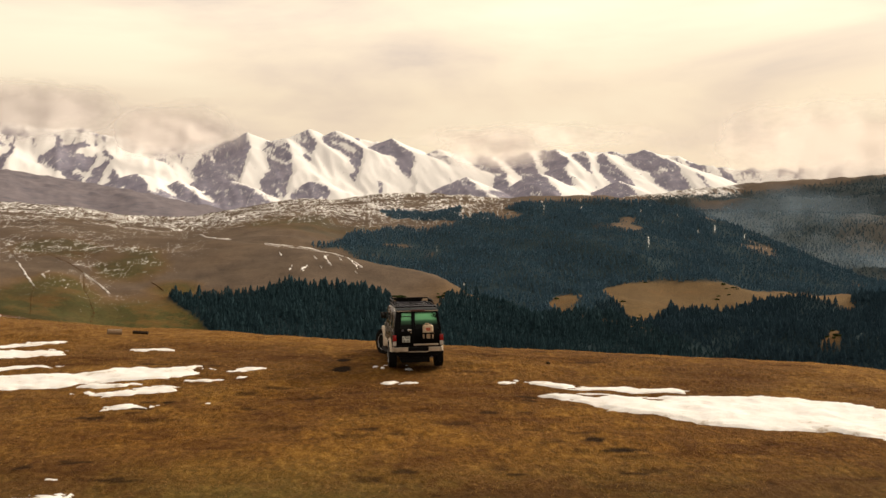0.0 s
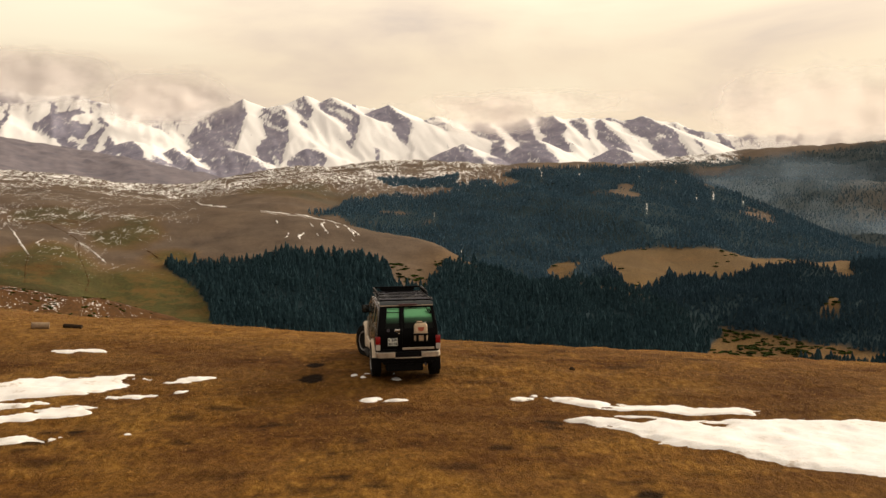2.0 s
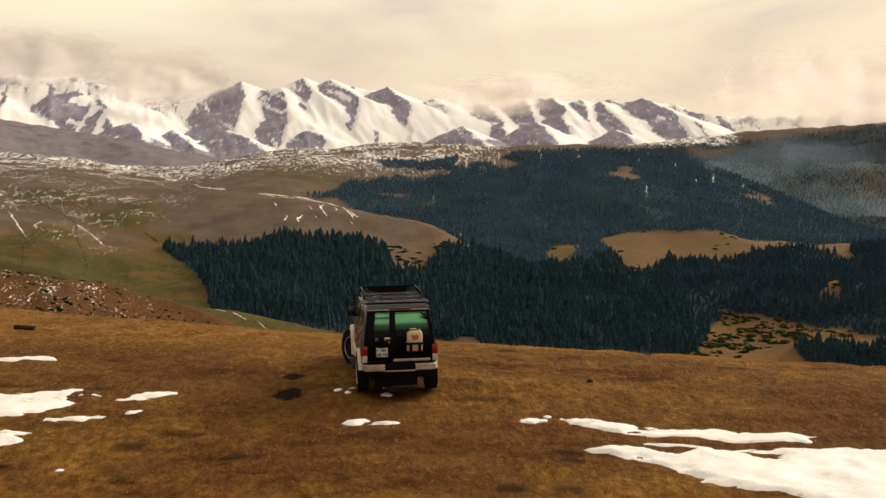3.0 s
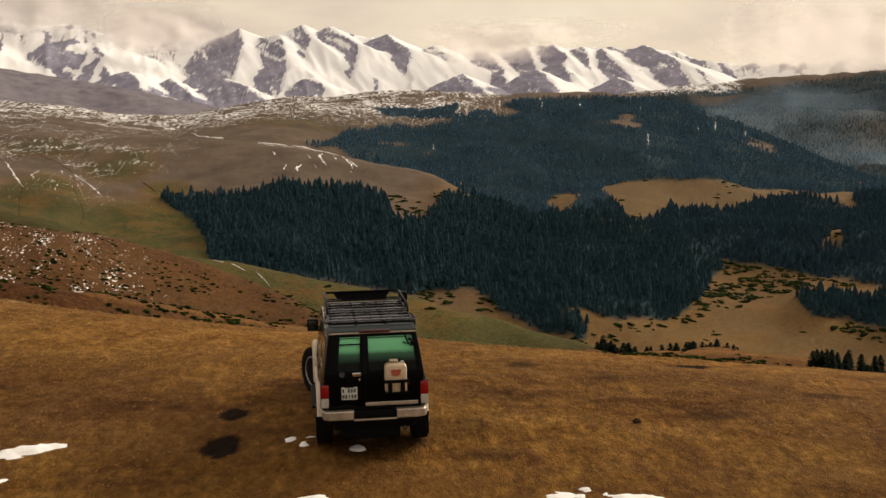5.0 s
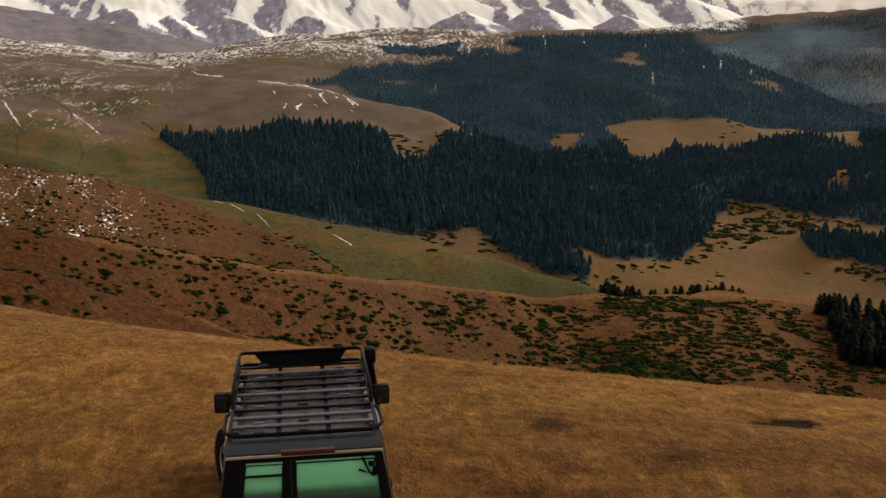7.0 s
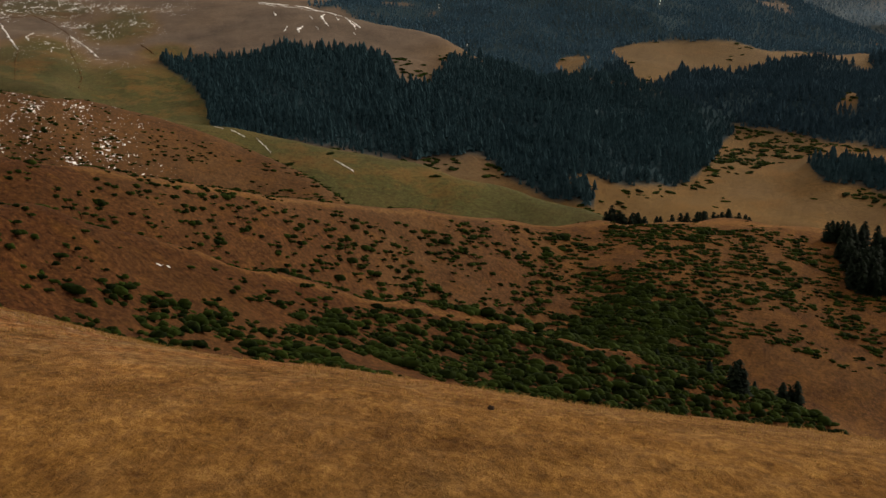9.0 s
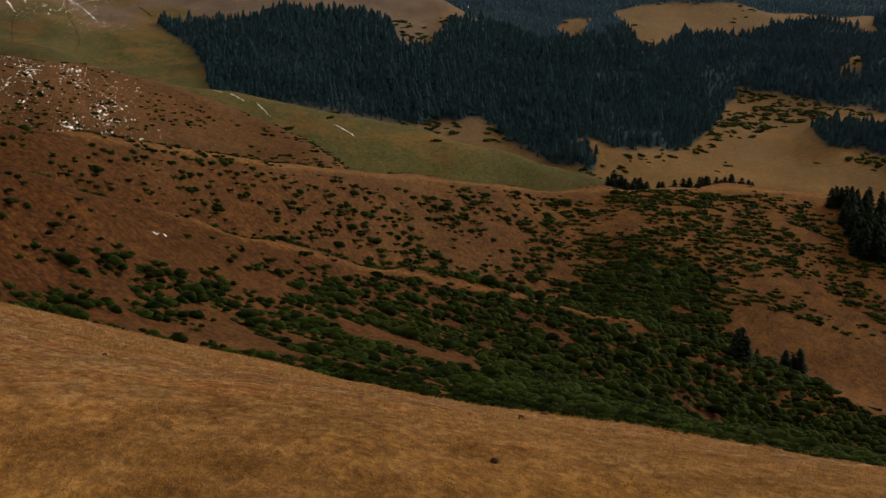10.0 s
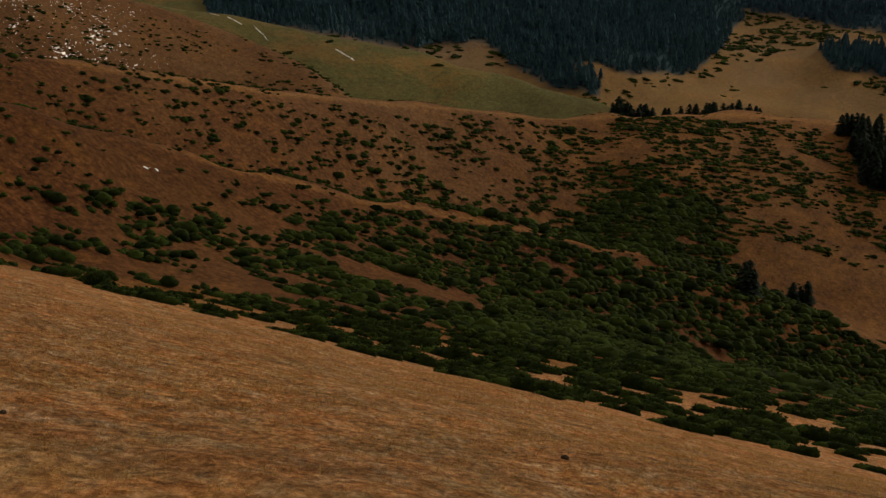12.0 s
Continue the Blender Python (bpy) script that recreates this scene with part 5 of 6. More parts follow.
RIMSILVER = plain("rim_silver", (0.50, 0.48, 0.46), 0.35, 0.35, 20, 0.2, 0.05)
CHROME = plain("chrome", (0.62, 0.61, 0.6), 0.2, 1.0, 20, 0.15, 0.05)
BLACKPLASTIC = plain("black_plastic", (0.0035, 0.0035, 0.004), 0.55, 0, 60, 0.3, 0.2, 0.002, 0.08)
RACKSTEEL = plain("dark_coated_steel", (0.0025, 0.0025, 0.0045), 0.32, 0.0, 12, 0.5, 0.15, 0.002, 0.05)
# Bright fittings, and rack slats with sky glints put into the colour.
STEEL_AND_GLINT = plain("steel_and_glint", (0.066, 0.066, 0.084), 0.4, 0.35, 12, 0.6, 0.1, 0.002, 0.4)
RUBBER = plain("tyre_rubber", (0.006, 0.0055, 0.005), 0.9, 0, 40, 0.35, 0.4, 0.002, 0.15)
DARKGLASS = plain("dark_glass", (0.010, 0.013, 0.013), 0.14, 0, 6, 0.3, 0.0)
REDLENS = plain("red_lens", (0.25, 0.004, 0.006), 0.2, 0, 90, 0.2, 0.3)
WHITELENS = plain("clear_lens", (0.46, 0.42, 0.37), 0.2, 0, 90, 0.2, 0.3)
AMBERLENS = plain("amber_lens", (0.55, 0.18, 0.02), 0.2, 0, 90, 0.2, 0.3)
PLATEWHITE = plain("plate_white", (0.58, 0.60, 0.55), 0.4, 0, 30, 0.12, 0.05)
INK = plain("plate_ink", (0.05, 0.06, 0.06), 0.5, 0, 30, 0.2, 0.05)
CANTIN = plain("jerry_can_tin", (0.52, 0.40, 0.27), 0.4, 0.25, 16, 0.28, 0.2)
CANRED = plain("faded_red_paint", (0.40, 0.09, 0.045), 0.6, 0, 24, 0.3, 0.1)
LAMPRED = plain("brake_lamp_red", (0.055, 0.012, 0.014), 0.3, 0, 60, 0.2, 0.1)
FILM = film_glass()


def rear_y(z):
    """How far in the tail lies at that height."""
    return 0.10 if z <= 1.30 else 0.10 + (z - 1.30) * 0.28


def rear_x(z):
    return 0.77 if z <= 1.30 else 0.77 - (z - 1.30) * 0.155


def wheel(parent, x, y, side, hub, steer=0):
    w = part("wheel", lathe(bmesh.new(), [(-0.11, 0.20), (-0.11, 0.22), (0.08, 0.22), (0.08, 0.20)], 24), BLACKPLASTIC, parent)
    bm = lathe(bmesh.new(), [(-0.11, 0.262), (-0.128, 0.32), (-0.12, 0.41), (-0.09, 0.43), (0.09, 0.43), (0.12, 0.41), (0.128, 0.32), (0.11, 0.262)], 40)
    for k in range(40):
        a = math.tau * k / 40
        for off in (-0.085, 0.0, 0.085):
            m = Matrix.Rotation(a + (0.08 if off else 0), 4, "X") @ Matrix.Translation((off, 0, 0.431)) @ Matrix.Diagonal((0.065, 0.035, 0.022, 1))
            bmesh.ops.create_cube(bm, size=1.0, matrix=m)
    part("tyre", bm, RUBBER, w)
    rim = bmesh.new()
    lathe(rim, [(0.09, 0.03), (0.105, 0.06), (0.09, 0.10), (0.055, 0.14), (0.06, 0.225), (0.105, 0.252), (0.122, 0.264), (0.112, 0.274), (0.0, 0.268)], 32)
    for k in range(6):
        m = Matrix.Rotation(math.tau * k / 6, 4, "X") @ Matrix.Translation((0.08, 0, 0.165)) @ Matrix.Diagonal((0.035, 0.08, 0.15, 1))
        bmesh.ops.create_cube(rim, size=1.0, matrix=m)
    part("rim", rim, RIMSILVER, w, "silver wheel rim")
    w.matrix_basis = pose(x, y, hub, 0, 0, (0 if side > 0 else 180) + steer)
    return w


def flare(parent, y, side, hub):
    """A broad arch round a wheel."""
    bm = bmesh.new()
    rings = []
    for k in range(15):
        a = radians(-12 + 204 * k / 14)
        c, s = math.cos(a), math.sin(a)
        ring = []
        for r, out in ((0.43, 0.775), (0.44, 0.86), (0.48, 0.87), (0.54, 0.845), (0.55, 0.775)):
            ring.append((side * out, y + r * c, hub + 0.02 + r * s))
        rings.append(ring)
    loft(bm, rings)
    return part("wheel_arch", bm, BEIGE, parent, "beige wheel arch flare")


def jerry_can(parent):
    """A flat tin can in a holder on the tail door."""
    x0, x1, z0, z1, y0, y1 = 0.13, 0.46, 1.0, 1.43, -0.11, 0.055
    can = part("jerry_can", loft(bmesh.new(), [[(u, v, w) for u, v, w in fillet(x0 + i, x1 - i, y0 + i * 0.6, y1 - i * 0.6, z, 0.03, 3)]
                                               for z, i in ((z0, 0.015), (z0 + 0.02, 0), (z1 - 0.05, 0), (z1 - 0.015, 0.02), (z1, 0.05))]), CANTIN, parent, "dented tin jerry can")
    bm = bmesh.new()
    for u0, w0, u1, w1 in ((x0 + 0.05, 1.06, x1 - 0.05, 1.25), (x0 + 0.05, 1.25, x1 - 0.05, 1.06)):
        tube(bm, [(u0, y0 - 0.002, w0), (u1, y0 - 0.002, w1)], 0.011, 6)
    part("pressed_cross", bm, CANTIN, can)
    bm = slab(bmesh.new(), [(x0 + 0.085, y0 - 0.005, 1.345), (x1 - 0.085, y0 - 0.005, 1.345), (x1 - 0.10, y0 - 0.005, 1.26), (x1 - 0.165, y0 - 0.005, 1.235), (x0 + 0.10, y0 - 0.005, 1.26)][::-1], 0.006, 0)
    part("emblem", bm, CANRED, can, "faded red painted emblem")
    bm = bmesh.new()
    for v in (-0.045, 0.0, 0.045):
        tube(bm, [(x0 + 0.07, v, z1 - 0.01), (x0 + 0.08, v, z1 + 0.035), (x1 - 0.13, v, z1 + 0.035), (x1 - 0.12, v, z1 - 0.01)], 0.010, 6)
    part("handle", bm, CANTIN, can)
    part("cap", box(bmesh.new(), x1 - 0.09, x1 - 0.03, -0.04, 0.03, z1 - 0.02, z1 + 0.03, 0.012), CHROME, can)
    bm = bmesh.new()
    box(bm, x0 - 0.02, x1 + 0.03, y0 - 0.022, y0 - 0.008, 1.14, 1.19, 0.004)
    box(bm, x0 - 0.02, x0 - 0.006, y0 - 0.02, 0.1, 1.155, 1.18)
    box(bm, x1 + 0.006, x1 + 0.02, y0 - 0.02, 0.1, 1.155, 1.18)
    for u in (x0 + 0.055, x1 - 0.085):
        box(bm, u - 0.015, u + 0.05, y0 - 0.020, y0 - 0.006, 0.985, 1.17, 0.004)
    box(bm, x0 - 0.02, x1 + 0.02, y0 - 0.02, 0.1, 0.975, 0.995)
    can.matrix_basis = pose(0.02, 0, 0.04)
    part("can_holder", bm, BLACKPLASTIC, parent, "black steel can holder").matrix_basis = pose(0.02, 0, 0.04)
    part("holder_latch", box(bmesh.new(), x1 + 0.02, x1 + 0.05, y0 - 0.02, y0 + 0.02, 1.17, 1.21, 0.006), CHROME, parent)


def tail_door(parent, x0, x1, name, rl, rr):
    """A side-hung tail door: a pressed lower panel, a window frame and its pane. x0 and x1 are at the waist."""
    lift = lambda x, z: x * rear_x(z) / 0.77
    P = lambda x, z, out=0.0: (lift(x, z), rear_y(z) - out, z)
    bm = bmesh.new()
    slab(bm, [P(x0, 0.80, 0.03), P(x1, 0.80, 0.03), P(x1, 1.30, 0.03), P(x0, 1.30, 0.03)], 0.03, 0.015)
    z0, z1 = 1.30, 1.915
    for a, b, c, d in ((x0, x0 + rl, z0, z1), (x1 - rr, x1, z0, z1), (x0 + rl, x1 - rr, z0, z0 + 0.035), (x0 + rl, x1 - rr, z1 - 0.075, z1)):
        slab(bm, [P(a, c, 0.03), P(b, c, 0.03), P(b, d, 0.03), P(a, d, 0.03)], 0.03, 0.008)
    door = part("tail_door", bm, PAINT, parent, name)
    bm = bmesh.new()
    cols, rows = 8, 8
    grid = [[bm.verts.new(Vector(P(x0 + rl * 0.9 + (x1 - x0 - 0.9 * (rl + rr)) * i / cols, z0 + 0.025 + (z1 - z0 - 0.09) * j / rows, 0.012 + 0.012 * math.sin(math.pi * i / cols) * math.sin(math.pi * j / rows))))
             for i in range(cols + 1)] for j in range(rows + 1)]
    for j in range(rows):
        for i in range(cols):
            bm.faces.new((grid[j][i], grid[j][i + 1], grid[j + 1][i + 1], grid[j + 1][i]))
    part("pane", bm, FILM, door, "dark glass with a green sun film")
    seal = bmesh.new()
    tube(seal, [P(x0 + rl, 1.34, 0.03), P(x1 - rr, 1.34, 0.03), P(x1 - rr, 1.82, 0.03), P(x0 + rl, 1.82, 0.03), P(x0 + rl, 1.34, 0.03)], 0.008, 5)
    part("seal", seal, BLACKPLASTIC, door)
    return door


def roof_rack(parent):
    rack = part("roof_rack", bmesh_loop([(-0.645, 0.50), (-0.60, 0.42), (0.60, 0.42), (0.645, 0.50), (0.645, 2.58), (0.60, 2.66), (-0.60, 2.66), (-0.645, 2.58)], 2.045, 0.02), RACKSTEEL, parent, "dark steel roof rack with flat slats")
    for side in (-1, 1):
        bm = bmesh.new()
        x = side * 0.645
        tube(bm, [(x, 1.15, 2.05), (x, 1.22, 2.11), (x, 1.32, 2.17), (x, 2.58, 2.17), (x * 0.985, 2.64, 2.17), (x * 0.93, 2.68, 2.17), (0, 2.68, 2.17)], 0.019)
        for y in (1.6, 2.1, 2.58):
            tube(bm, [(x, y, 2.05), (x, y, 2.17)], 0.013, 6)
        part("top_rail", bm, RACKSTEEL, rack)
        bm = bmesh.new()
        tube(bm, [(x, 1.1, 2.045), (side * 0.70, 1.0, 2.04), (side * 0.70, 0.62, 2.03), (x, 0.5, 2.03)], 0.016)
        part("corner_rail", bm, RACKSTEEL, rack)
        for y in (0.62, 1.28, 1.92, 2.45):
            part("foot", box(bmesh.new(), side * 0.61 - 0.03, side * 0.61 + 0.05, y - 0.03, y + 0.03, 1.93, 2.03, 0.008), STEEL_AND_GLINT if y < 2 else BLACKPLASTIC, rack)
    for k in range(9):
        y = 0.66 + 0.236 * k
        bm = box(bmesh.new(), -0.63, 0.63, y - 0.034, y + 0.034, 2.035, 2.055, 0.008)
        # Four slats are paler than the rest: painted glints of the sky.
        part("slat", bm, (STEEL_AND_GLINT if k in (0, 1, 4, 7) else RACKSTEEL), rack)
        for x in (-0.40, 0.0, 0.40):
            if (k + (x > 0)) % 2 == 0:
                part("clamp", box(bmesh.new(), x - 0.05, x + 0.05, y + 0.045, y + 0.085, 2.03, 2.06, 0.006), BLACKPLASTIC if x == 0 else STEEL_AND_GLINT, rack)
    for x in (-0.22, 0.22):
        part("long_bar", box(bmesh.new(), x - 0.02, x + 0.02, 0.46, 2.62, 2.015, 2.033, 0.004), RACKSTEEL, rack)
    bm = slab(bmesh.new(), [(-0.50, 2.71, 2.16), (-0.40, 2.68, 2.03), (0.40, 2.68, 2.03), (0.50, 2.71, 2.16)], 0.012)
    part("wind_deflector", bm, BLACKPLASTIC, rack, "black plastic wind deflector")
    rack.matrix_basis = pose(0, 0, -0.03)
    return rack


def bmesh_loop(corners, z, radius):
    bm = bmesh.new()
    pts = [(x, y, z) for x, y in corners] + [(corners[0][0], corners[0][1], z)]
    tube(bm, pts, radius)
    return bm


def build_car():
    car = tagged(new("off_road_car"), "black off-road car with beige arches and roof rack on grass", "car")
    # lower body
    bm = bmesh.new()
    rings = []
    for y, half, low, top in ((0.11, 0.77, 0.66, 1.28), (0.16, 0.80, 0.60, 1.31), (0.9, 0.81, 0.58, 1.31), (2.2, 0.81, 0.58, 1.30), (3.2, 0.80, 0.58, 1.28), (3.3, 0.78, 0.58, 1.25), (4.2, 0.75, 0.60, 1.19), (4.42, 0.72, 0.62, 1.13), (4.48, 0.69, 0.66, 1.05)):
        rings.append([(-half * 0.94, y, low), (half * 0.94, y, low), (half * 0.985, y, low + 0.08), (half, y, (low + top) / 2), (half * 0.99, y, top - 0.14), (half * 0.955, y, top - 0.02), (half * 0.9, y, top), (-half * 0.9, y, top),
                      (-half * 0.955, y, top - 0.02), (-half * 0.99, y, top - 0.14), (-half, y, (low + top) / 2), (-half * 0.985, y, low + 0.08)])
    loft(bm, rings)
    part("body", bm, SIDE_SHEEN_PAINT, car, "black painted body with its grey reflections put into the colour")
    bm = bmesh.new()
    box(bm, -0.62, 0.62, 0.15, 4.3, 0.42, 0.62, 0.03)
    part("chassis", bm, BLACKPLASTIC, car)
    # cabin
    bm = loft(bmesh.new(), [fillet(-rear_x(z) - ex, rear_x(z) + ex, rear_y(z) + 0.005 + ey, front, z, r) for z, ex, ey, front, r in
                            ((1.27, 0.0, 0.0, 3.26, 0.06), (1.60, 0.0, 0.0, 2.98, 0.07), (1.88, 0.0, 0.0, 2.74, 0.09), (1.93, -0.03, 0.03, 2.69, 0.10), (1.955, -0.09, 0.10, 2.60, 0.10), (1.965, -0.22, 0.25, 2.45, 0.10))])
    part("cabin", bm, SIDE_SHEEN_PAINT, car, "dark painted cabin and roof")
    part("windscreen", slab(bmesh.new(), [(0.70, 3.225, 1.33), (-0.70, 3.225, 1.33), (-0.62, 2.80, 1.84), (0.62, 2.80, 1.84)], 0.012), DARKGLASS, car)
    for side in (-1, 1):
        for y0, y1, t0, t1 in ((0.30, 1.12, 0.42, 1.12), (1.20, 2.05, 1.20, 2.05), (2.13, 2.98, 2.13, 2.70)):
            q = [(side * (rear_x(1.36) + 0.006), y0, 1.36), (side * (rear_x(1.36) + 0.006), y1, 1.36), (side * (rear_x(1.80) + 0.006), t1, 1.80), (side * (rear_x(1.80) + 0.006), t0, 1.80)]
            part("side_window", slab(bmesh.new(), q if side > 0 else q[::-1], 0.012), DARKGLASS, car)
        for y in (1.16, 2.09):
            bm = slab(bmesh.new(), ([(side * 0.816, y - 0.006, 0.66), (side * 0.816, y + 0.006, 0.66), (side * 0.80, y + 0.006, 1.26), (side * 0.80, y - 0.006, 1.26)])[::side], 0.008, 0)
            part("door_gap", bm, BLACKPLASTIC, car)
            part("door_handle", box(bmesh.new(), side * 0.80 - 0.02, side * 0.80 + 0.03, y + 0.06, y + 0.22, 1.13, 1.17, 0.012), BLACKPLASTIC, car)
        part("gutter", tube(bmesh.new(), [(side * 0.685, 0.36, 1.90), (side * 0.685, 2.68, 1.90), (side * 0.755, 3.05, 1.55)], 0.012, 6), CHROME, car)
        part("side_cladding", box(bmesh.new(), side * 0.825 - 0.025, side * 0.825 + 0.03, 1.42, 2.92, 0.60, 0.80, 0.02), BEIGE, car, "beige lower door cladding")
        part("running_board", box(bmesh.new(), side * 0.84 - 0.09, side * 0.84 + 0.07, 1.45, 2.90, 0.43, 0.48, 0.015), BLACKPLASTIC, car)
        flare(car, 0.95, side, 0.42)
        flare(car, 3.62, side, 0.56)
        wheel(car, side * 0.755, 0.95, side, 0.46)
        wheel(car, 0.70 if side > 0 else -0.775, 3.62, side, 0.56, 16 if side > 0 else 26)
        part("mud_flap", box(bmesh.new(), side * 0.76 - 0.13, side * 0.76 + 0.10, 0.40, 0.415, 0.22, 0.58, 0.004), BLACKPLASTIC, car)
        # lamps and bumper corners
        lamp = part("tail_lamp", box(bmesh.new(), side * 0.755 - 0.062, side * 0.755 + 0.062, 0.045, 0.14, 0.80, 1.16, 0.012), BLACKPLASTIC, car)
        part("red_lens", box(bmesh.new(), side * 0.755 - 0.058, side * 0.755 + 0.066, 0.032, 0.12, 0.955, 1.155, 0.016), REDLENS, lamp, "red tail light lens")
        part("clear_lens", box(bmesh.new(), side * 0.755 - 0.055, side * 0.755 + 0.062, 0.030, 0.12, 0.805, 0.95, 0.016), WHITELENS, lamp, "clear reversing light lens")
        bm = bmesh.new()
        outline = [(0.33, -0.04), (0.69, -0.04), (0.76, -0.005), (0.792, 0.06), (0.80, 0.34), (0.77, 0.34), (0.77, 0.12), (0.33, 0.07)]
        loft(bm, [[(side * (u - (0.012 if z in (0.62, 0.755) else 0)), v + (0.012 if z in (0.62, 0.755) else 0), z) for u, v in outline] for z in (0.62, 0.635, 0.74, 0.755)])
        part("bumper_corner", bm, SILVER, car, "silver-beige painted bumper corner")
        # mirrors
        mirror = part("mirror", box(bmesh.new(), side * 0.855 - 0.095, side * 0.855 + 0.095, 2.80, 2.92, 1.45, 1.66, 0.03, 3), BLACKPLASTIC, car, "black door mirror")
        part("mirror_glass", box(bmesh.new(), side * 0.855 - 0.075, side * 0.855 + 0.075, 2.792, 2.802, 1.47, 1.64, 0.004), DARKGLASS, mirror)
        part("mirror_arm", tube(bmesh.new(), [(side * 0.72, 2.88, 1.42), (side * 0.80, 2.87, 1.50)], 0.02, 6), BLACKPLASTIC, mirror)
        part("headlamp", box(bmesh.new(), side * 0.52 - 0.12, side * 0.52 + 0.12, 4.44, 4.50, 0.86, 1.02, 0.02), WHITELENS, car)
        part("turn_lamp", box(bmesh.new(), side * 0.70 - 0.05, side * 0.70 + 0.05, 4.38, 4.46, 0.86, 1.0, 0.02), AMBERLENS, car)
    # bonnet, grille and front bumper
    part("bonnet", loft(bmesh.new(), [[(-0.66, y, z), (0.66, y, z), (0.60, y, z + 0.03), (-0.60, y, z + 0.03)] for y, z in ((3.32, 1.245), (3.8, 1.222), (4.2, 1.185), (4.40, 1.13))]), SIDE_SHEEN_PAINT, car)
    part("grille", box(bmesh.new(), -0.38, 0.38, 4.45, 4.50, 0.84, 1.04, 0.015), BLACKPLASTIC, car)
    part("front_bumper", box(bmesh.new(), -0.82, 0.82, 4.42, 4.66, 0.50, 0.74, 0.04, 3), SILVER, car)
    # rear bumper, step and trim
    part("bumper_step", box(bmesh.new(), -0.34, 0.34, -0.02, 0.10, 0.63, 0.755, 0.02), BLACKPLASTIC, car, "black ribbed bumper step")
    part("bumper_lip", box(bmesh.new(), -0.33, 0.33, -0.03, 0.02, 0.60, 0.627, 0.01), SILVER, car)
    part("lower_panel", box(bmesh.new(), -0.70, 0.70, 0.09, 0.14, 0.50, 0.80, 0.015), BLACKPLASTIC, car)
    # tail doors
    left = tail_door(car, -0.755, -0.135, "narrow black tail door with a number plate", 0.195, 0.075)
    right = tail_door(car, -0.125, 0.755, "wide black tail door carrying a jerry can", 0.04, 0.085)
    P = lambda x, z: (x * rear_x(z) / 0.77, rear_y(z) - 0.04, z)
    part("window_bar", tube(bmesh.new(), [P(-0.56, 1.735), P(-0.21, 1.735)], 0.011, 6), BLACKPLASTIC, left)
    part("handle", box(bmesh.new(), -0.33, -0.195, 0.02, 0.075, 1.27, 1.33, 0.016, 3), CHROME, left, "chrome door handle")
    part("lock", box(bmesh.new(), -0.24, -0.21, 0.03, 0.07, 1.20, 1.24, 0.008), CHROME, left)
    badge = bmesh.new()
    lathe(badge, [(-0.008, 0.01), (-0.008, 0.034), (0.006, 0.042), (0.006, 0.01)], 20)
    badge = part("badge", badge, STEEL_AND_GLINT, left)
    badge.matrix_basis = pose(-0.485, 0.062, 1.30, 0, 0, -90)
    plate = part("number_plate", box(bmesh.new(), -0.50, -0.26, 0.045, 0.062, 0.915, 1.11, 0.006), PLATEWHITE, left, "nearly square white number plate")
    for x0, x1, z0, z1 in ((-0.49, -0.455, 0.975, 1.035), (-0.44, -0.405, 0.975, 1.035), (-0.39, -0.355, 0.975, 1.035), (-0.585, -0.555, 0.975, 1.035), (-0.585, -0.55, 0.885, 0.945), (-0.535, -0.50, 0.885, 0.945), (-0.475, -0.455, 0.885, 0.945), (-0.43, -0.395, 0.885, 0.945), (-0.38, -0.345, 0.885, 0.945)):
        part("plate_bar", box(bmesh.new(), -0.50 + (x0 + 0.60) * 0.873, -0.50 + (x1 + 0.60) * 0.873, 0.041, 0.047, z0 + 0.05, z1 + 0.05, 0.002), INK, plate)
    part("plate_light", box(bmesh.new(), -0.45, -0.31, 0.035, 0.07, 1.10, 1.125, 0.008), BLACKPLASTIC, left)
    part("plate_bracket", box(bmesh.new(), -0.70, -0.30, 0.03, 0.075, 0.795, 0.83, 0.01), BLACKPLASTIC, left)
    part("chrome_strip", box(bmesh.new(), -0.14, 0.66, 0.035, 0.075, 0.805, 0.862, 0.012), SILVER, right, "dull silver trim strip")
    part("wiper", tube(bmesh.new(), [P(0.55, 1.84), P(0.60, 1.70), P(0.50, 1.74)], 0.012, 6), BLACKPLASTIC, right)
    bm = bmesh.new()
    for x, z in ((0.565, 1.78), (0.60, 1.74), (0.585, 1.70)):
        box(bm, x - 0.025, x + 0.025, rear_y(z) - 0.05, rear_y(z) - 0.02, z - 0.02, z + 0.02, 0.008)
    part("wiper_motor", bm, BLACKPLASTIC, right)
    jerry_can(right)
    # roof spoiler with its lamp
    spoiler = part("roof_spoiler", loft(bmesh.new(), [[(-w, y0, z0), (w, y0, z0), (w, y1, z1), (-w, y1, z1)] for w, y0, y1, z0, z1 in ((0.655, 0.50, 0.50, 1.93, 1.985), (0.67, 0.30, 0.30, 1.905, 1.965), (0.665, 0.21, 0.215, 1.895, 1.925))]), TEAL, car, "dark teal roof edge spoiler")
    part("edge_strip", box(bmesh.new(), -0.665, 0.665, 0.196, 0.214, 1.888, 1.912, 0.005), SILVER, spoiler)
    part("brake_lamp", box(bmesh.new(), -0.20, 0.26, 0.19, 0.25, 1.898, 1.942, 0.008), LAMPRED, spoiler, "dark red high brake lamp")
    roof_rack(car)
    # snorkel on the right front pillar
    bm = tube(bmesh.new(), [(0.80, 3.55, 1.12), (0.84, 3.35, 1.22), (0.83, 3.18, 1.40), (0.77, 2.95, 1.75), (0.75, 2.88, 1.94)], 0.042, 10)
    box(bm, 0.69, 0.81, 2.78, 2.94, 1.93, 2.09, 0.03, 3)
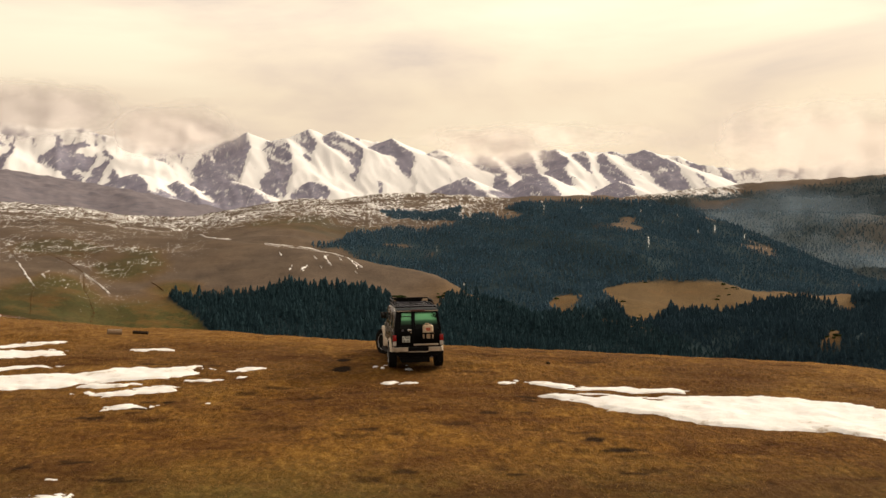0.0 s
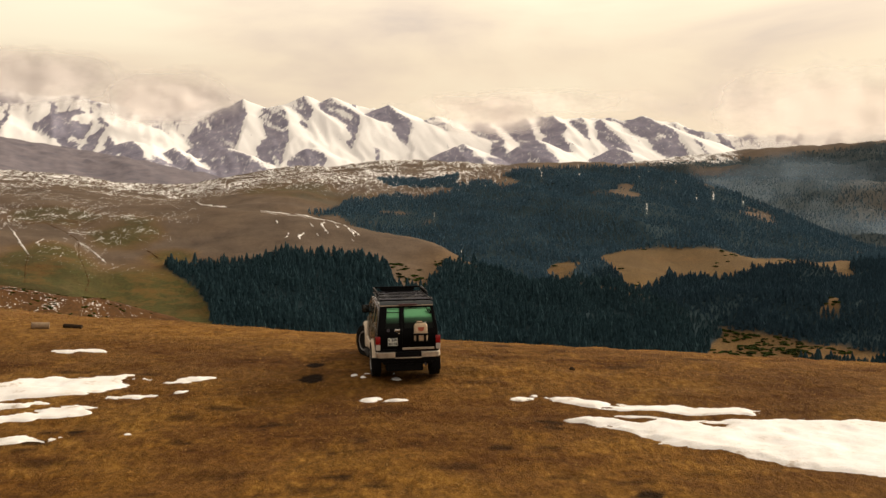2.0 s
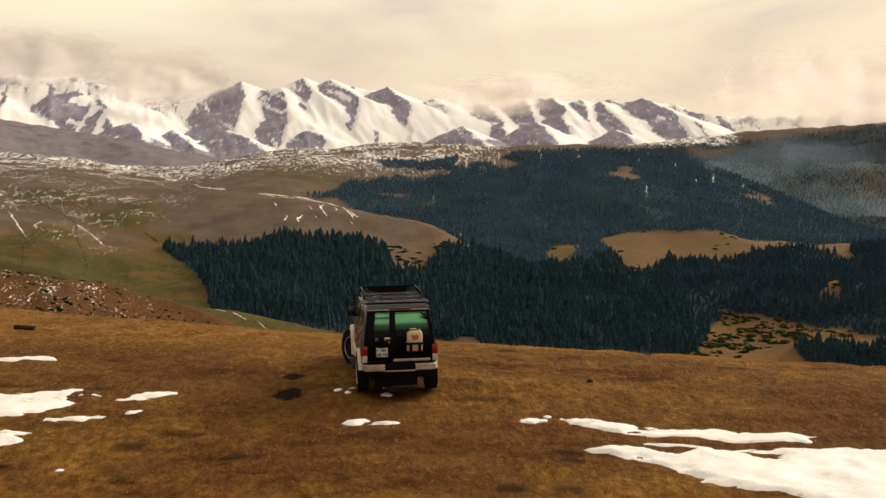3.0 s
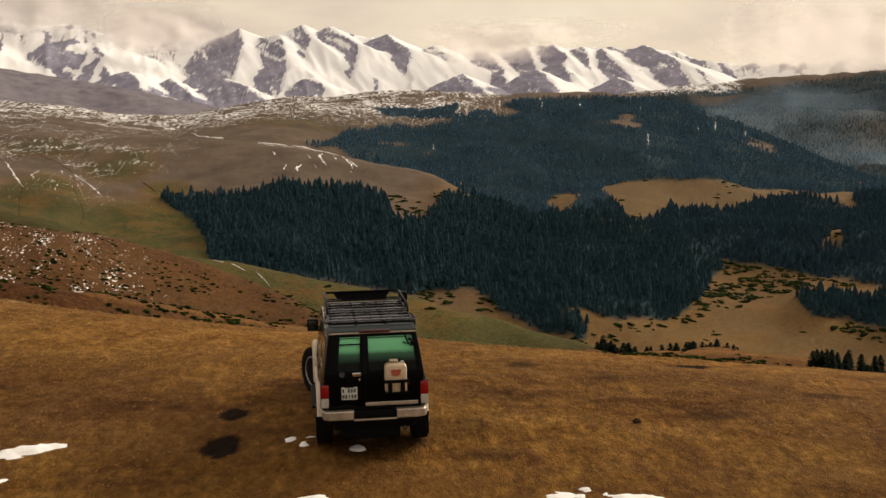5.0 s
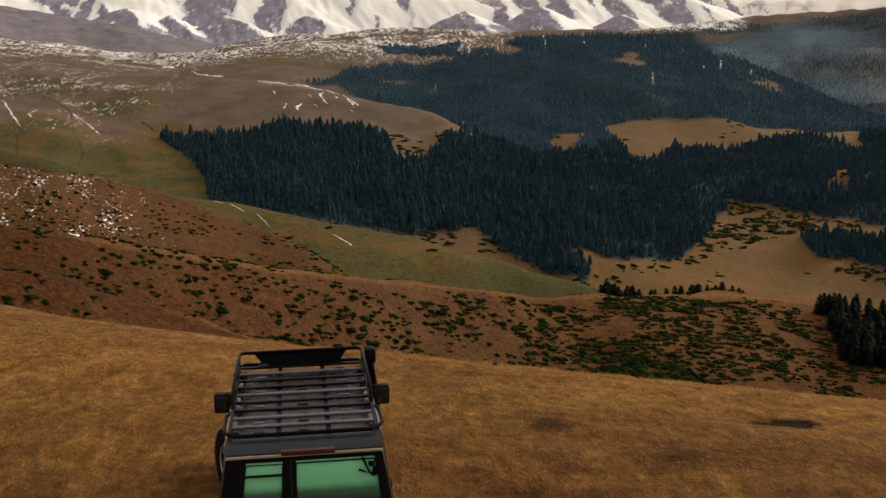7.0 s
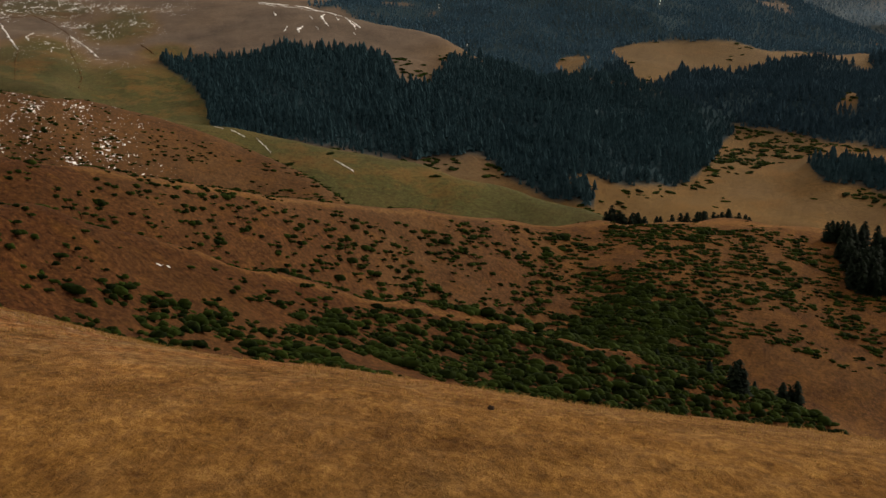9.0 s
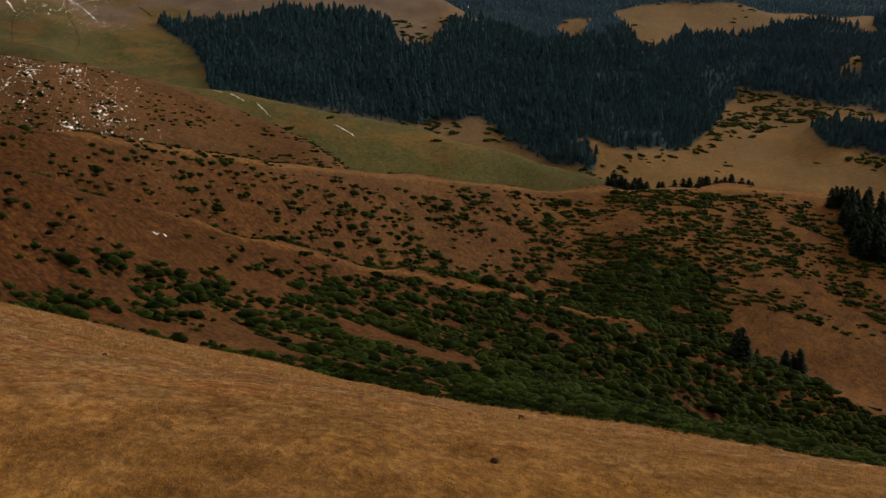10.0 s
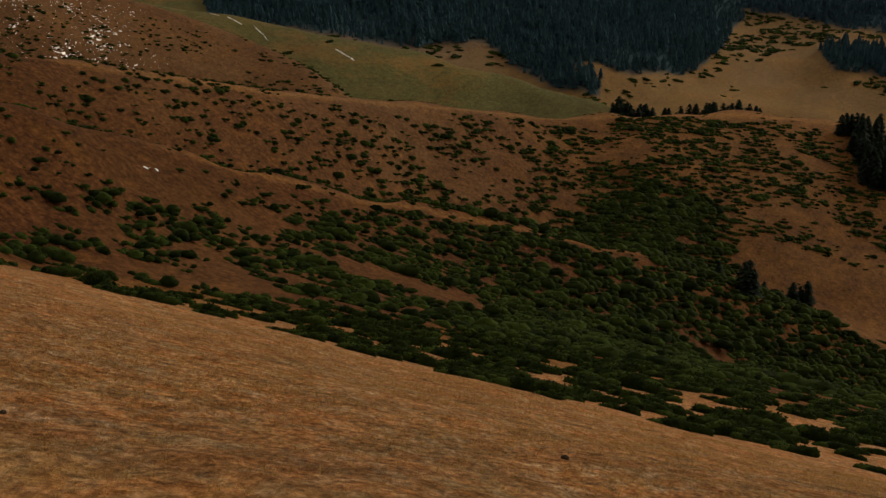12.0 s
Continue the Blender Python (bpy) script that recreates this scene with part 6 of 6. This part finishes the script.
    part("snorkel", bm, BLACKPLASTIC, car, "black plastic air snorkel")
    part("exhaust", tube(bmesh.new(), [(0.45, 0.9, 0.44), (0.45, 0.08, 0.42)], 0.03, 10), STEEL_AND_GLINT, car)
    part("axle", tube(bmesh.new(), [(-0.7, 0.95, 0.45), (0.7, 0.95, 0.45)], 0.06, 10), BLACKPLASTIC, car)
    part("front_axle", tube(bmesh.new(), [(-0.7, 3.62, 0.55), (0.7, 3.62, 0.55)], 0.06, 10), BLACKPLASTIC, car)
    # Added black block that darkens the gap below the bumper; no such part seen.
    part("underside_shade_block", box(bmesh.new(), -0.52, 0.40, 0.22, 0.72, 0.24, 0.46, 0.04, 3), BLACKPLASTIC, car)
    car.matrix_basis = pose(0.02, -0.06, 0.03, -1.2, 0, 6.2)
    return car


build_car()
for x, y, length, radius, turn, label, seed, bark in LOGS:
    cut_log(x, y, length, radius, turn, label, seed, bark, DARKSTONE)


# ---- cloud hanging on the far range, and a sheet standing in for haze ----
def mist_material(seed, thick, tint):
    """Thin cloud: light passes and scatters; ragged and fading to its rim."""
    m, t, p = fresh("hanging_cloud")
    t.nodes.remove(p)
    geo = t.nodes.new("ShaderNodeNewGeometry")
    mp = t.nodes.new("ShaderNodeMapping")
    mp.inputs["Scale"].default_value = (1, 1, 2.2)
    mp.inputs["Location"].default_value = (seed * 311.0, 0, 0)
    link(t, geo.outputs["Position"], mp.inputs["Vector"])
    n = nd(t, "ShaderNodeTexNoise", Scale=0.0042, Detail=7.0, Roughness=0.55)
    link(t, mp.outputs[0], n.inputs["Vector"])
    rim = t.nodes.new("ShaderNodeVertexColor")
    rim.layer_name = "body"
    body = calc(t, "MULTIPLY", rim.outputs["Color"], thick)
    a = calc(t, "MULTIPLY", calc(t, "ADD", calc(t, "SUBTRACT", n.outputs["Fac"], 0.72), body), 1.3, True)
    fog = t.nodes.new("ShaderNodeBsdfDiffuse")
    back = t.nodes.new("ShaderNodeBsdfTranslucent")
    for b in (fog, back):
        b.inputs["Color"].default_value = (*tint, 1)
    lit = t.nodes.new("ShaderNodeAddShader")
    link(t, fog.outputs[0], lit.inputs[0])
    link(t, back.outputs[0], lit.inputs[1])
    clear = t.nodes.new("ShaderNodeBsdfTransparent")
    two = t.nodes.new("ShaderNodeMixShader")
    link(t, calc(t, "MULTIPLY", a, 0.92), two.inputs[0])
    link(t, clear.outputs[0], two.inputs[1])
    link(t, lit.outputs[0], two.inputs[2])
    link(t, two.outputs[0], t.nodes["Material Output"].inputs["Surface"])
    return m


def hanging_cloud(az0, az1, far, low, high, thick, seed, tint=(0.51, 0.475, 0.45), rim=(0.45, 0.5), label="pale cloud bank hanging on the snowy peaks"):
    """A bank of cloud along the range, bulging towards the valley."""
    cols, rows = 60, 24
    a, v = np.meshgrid(np.radians(np.linspace(az0, az1, cols)), np.linspace(0, 1, rows), indexing="ij")
    r = far - 50 * np.sin(math.pi * v) + 30 * fractal(a * 3000, v * 300, 120, seed, 3)
    z = low + (high - low) * v
    me = mesh_from("hanging_cloud", np.stack([MID[0] + r * np.sin(a), MID[1] + r * np.cos(a), z], -1).reshape(-1, 3), grid_faces(cols, rows))
    u = np.linspace(0, 1, cols)[:, None]
    body = (step(u, 0, rim[0]) * step(1 - u, 0, rim[0]) * step(v, 0, rim[1]) * step(1 - v, 0, rim[1])).ravel()
    at = me.color_attributes.new("body", "FLOAT_COLOR", "POINT")
    at.data.foreach_set("color", np.repeat(body, 4).astype(np.float32))
    me.materials.append(mist_material(seed, thick, tint))
    return tagged(new("hanging_cloud", me), label, "cloud", "cloud banks on the peaks")


hanging_cloud(-29, -11, 4520, 170, 520, 1.15, 1, (0.43, 0.405, 0.395))
hanging_cloud(-17, -7.6, 4500, 110, 420, 1.35, 2, (0.45, 0.42, 0.405))
hanging_cloud(-0.5, 9.0, 4400, 60, 300, 0.86, 3)
hanging_cloud(12.5, 31, 4250, -60, 420, 1.25, 4)
hanging_cloud(-4, 17, 4600, 130, 350, 0.72, 5)
# Added sheet, no cloud: imitates air haze, its blue put into the tint.
hanging_cloud(12, 46, 2110, -330, 45, 0.33, 6, (0.26, 0.345, 0.44), (0.16, 0.2), "thin bluish sheet standing in for air haze before the wooded ridge")
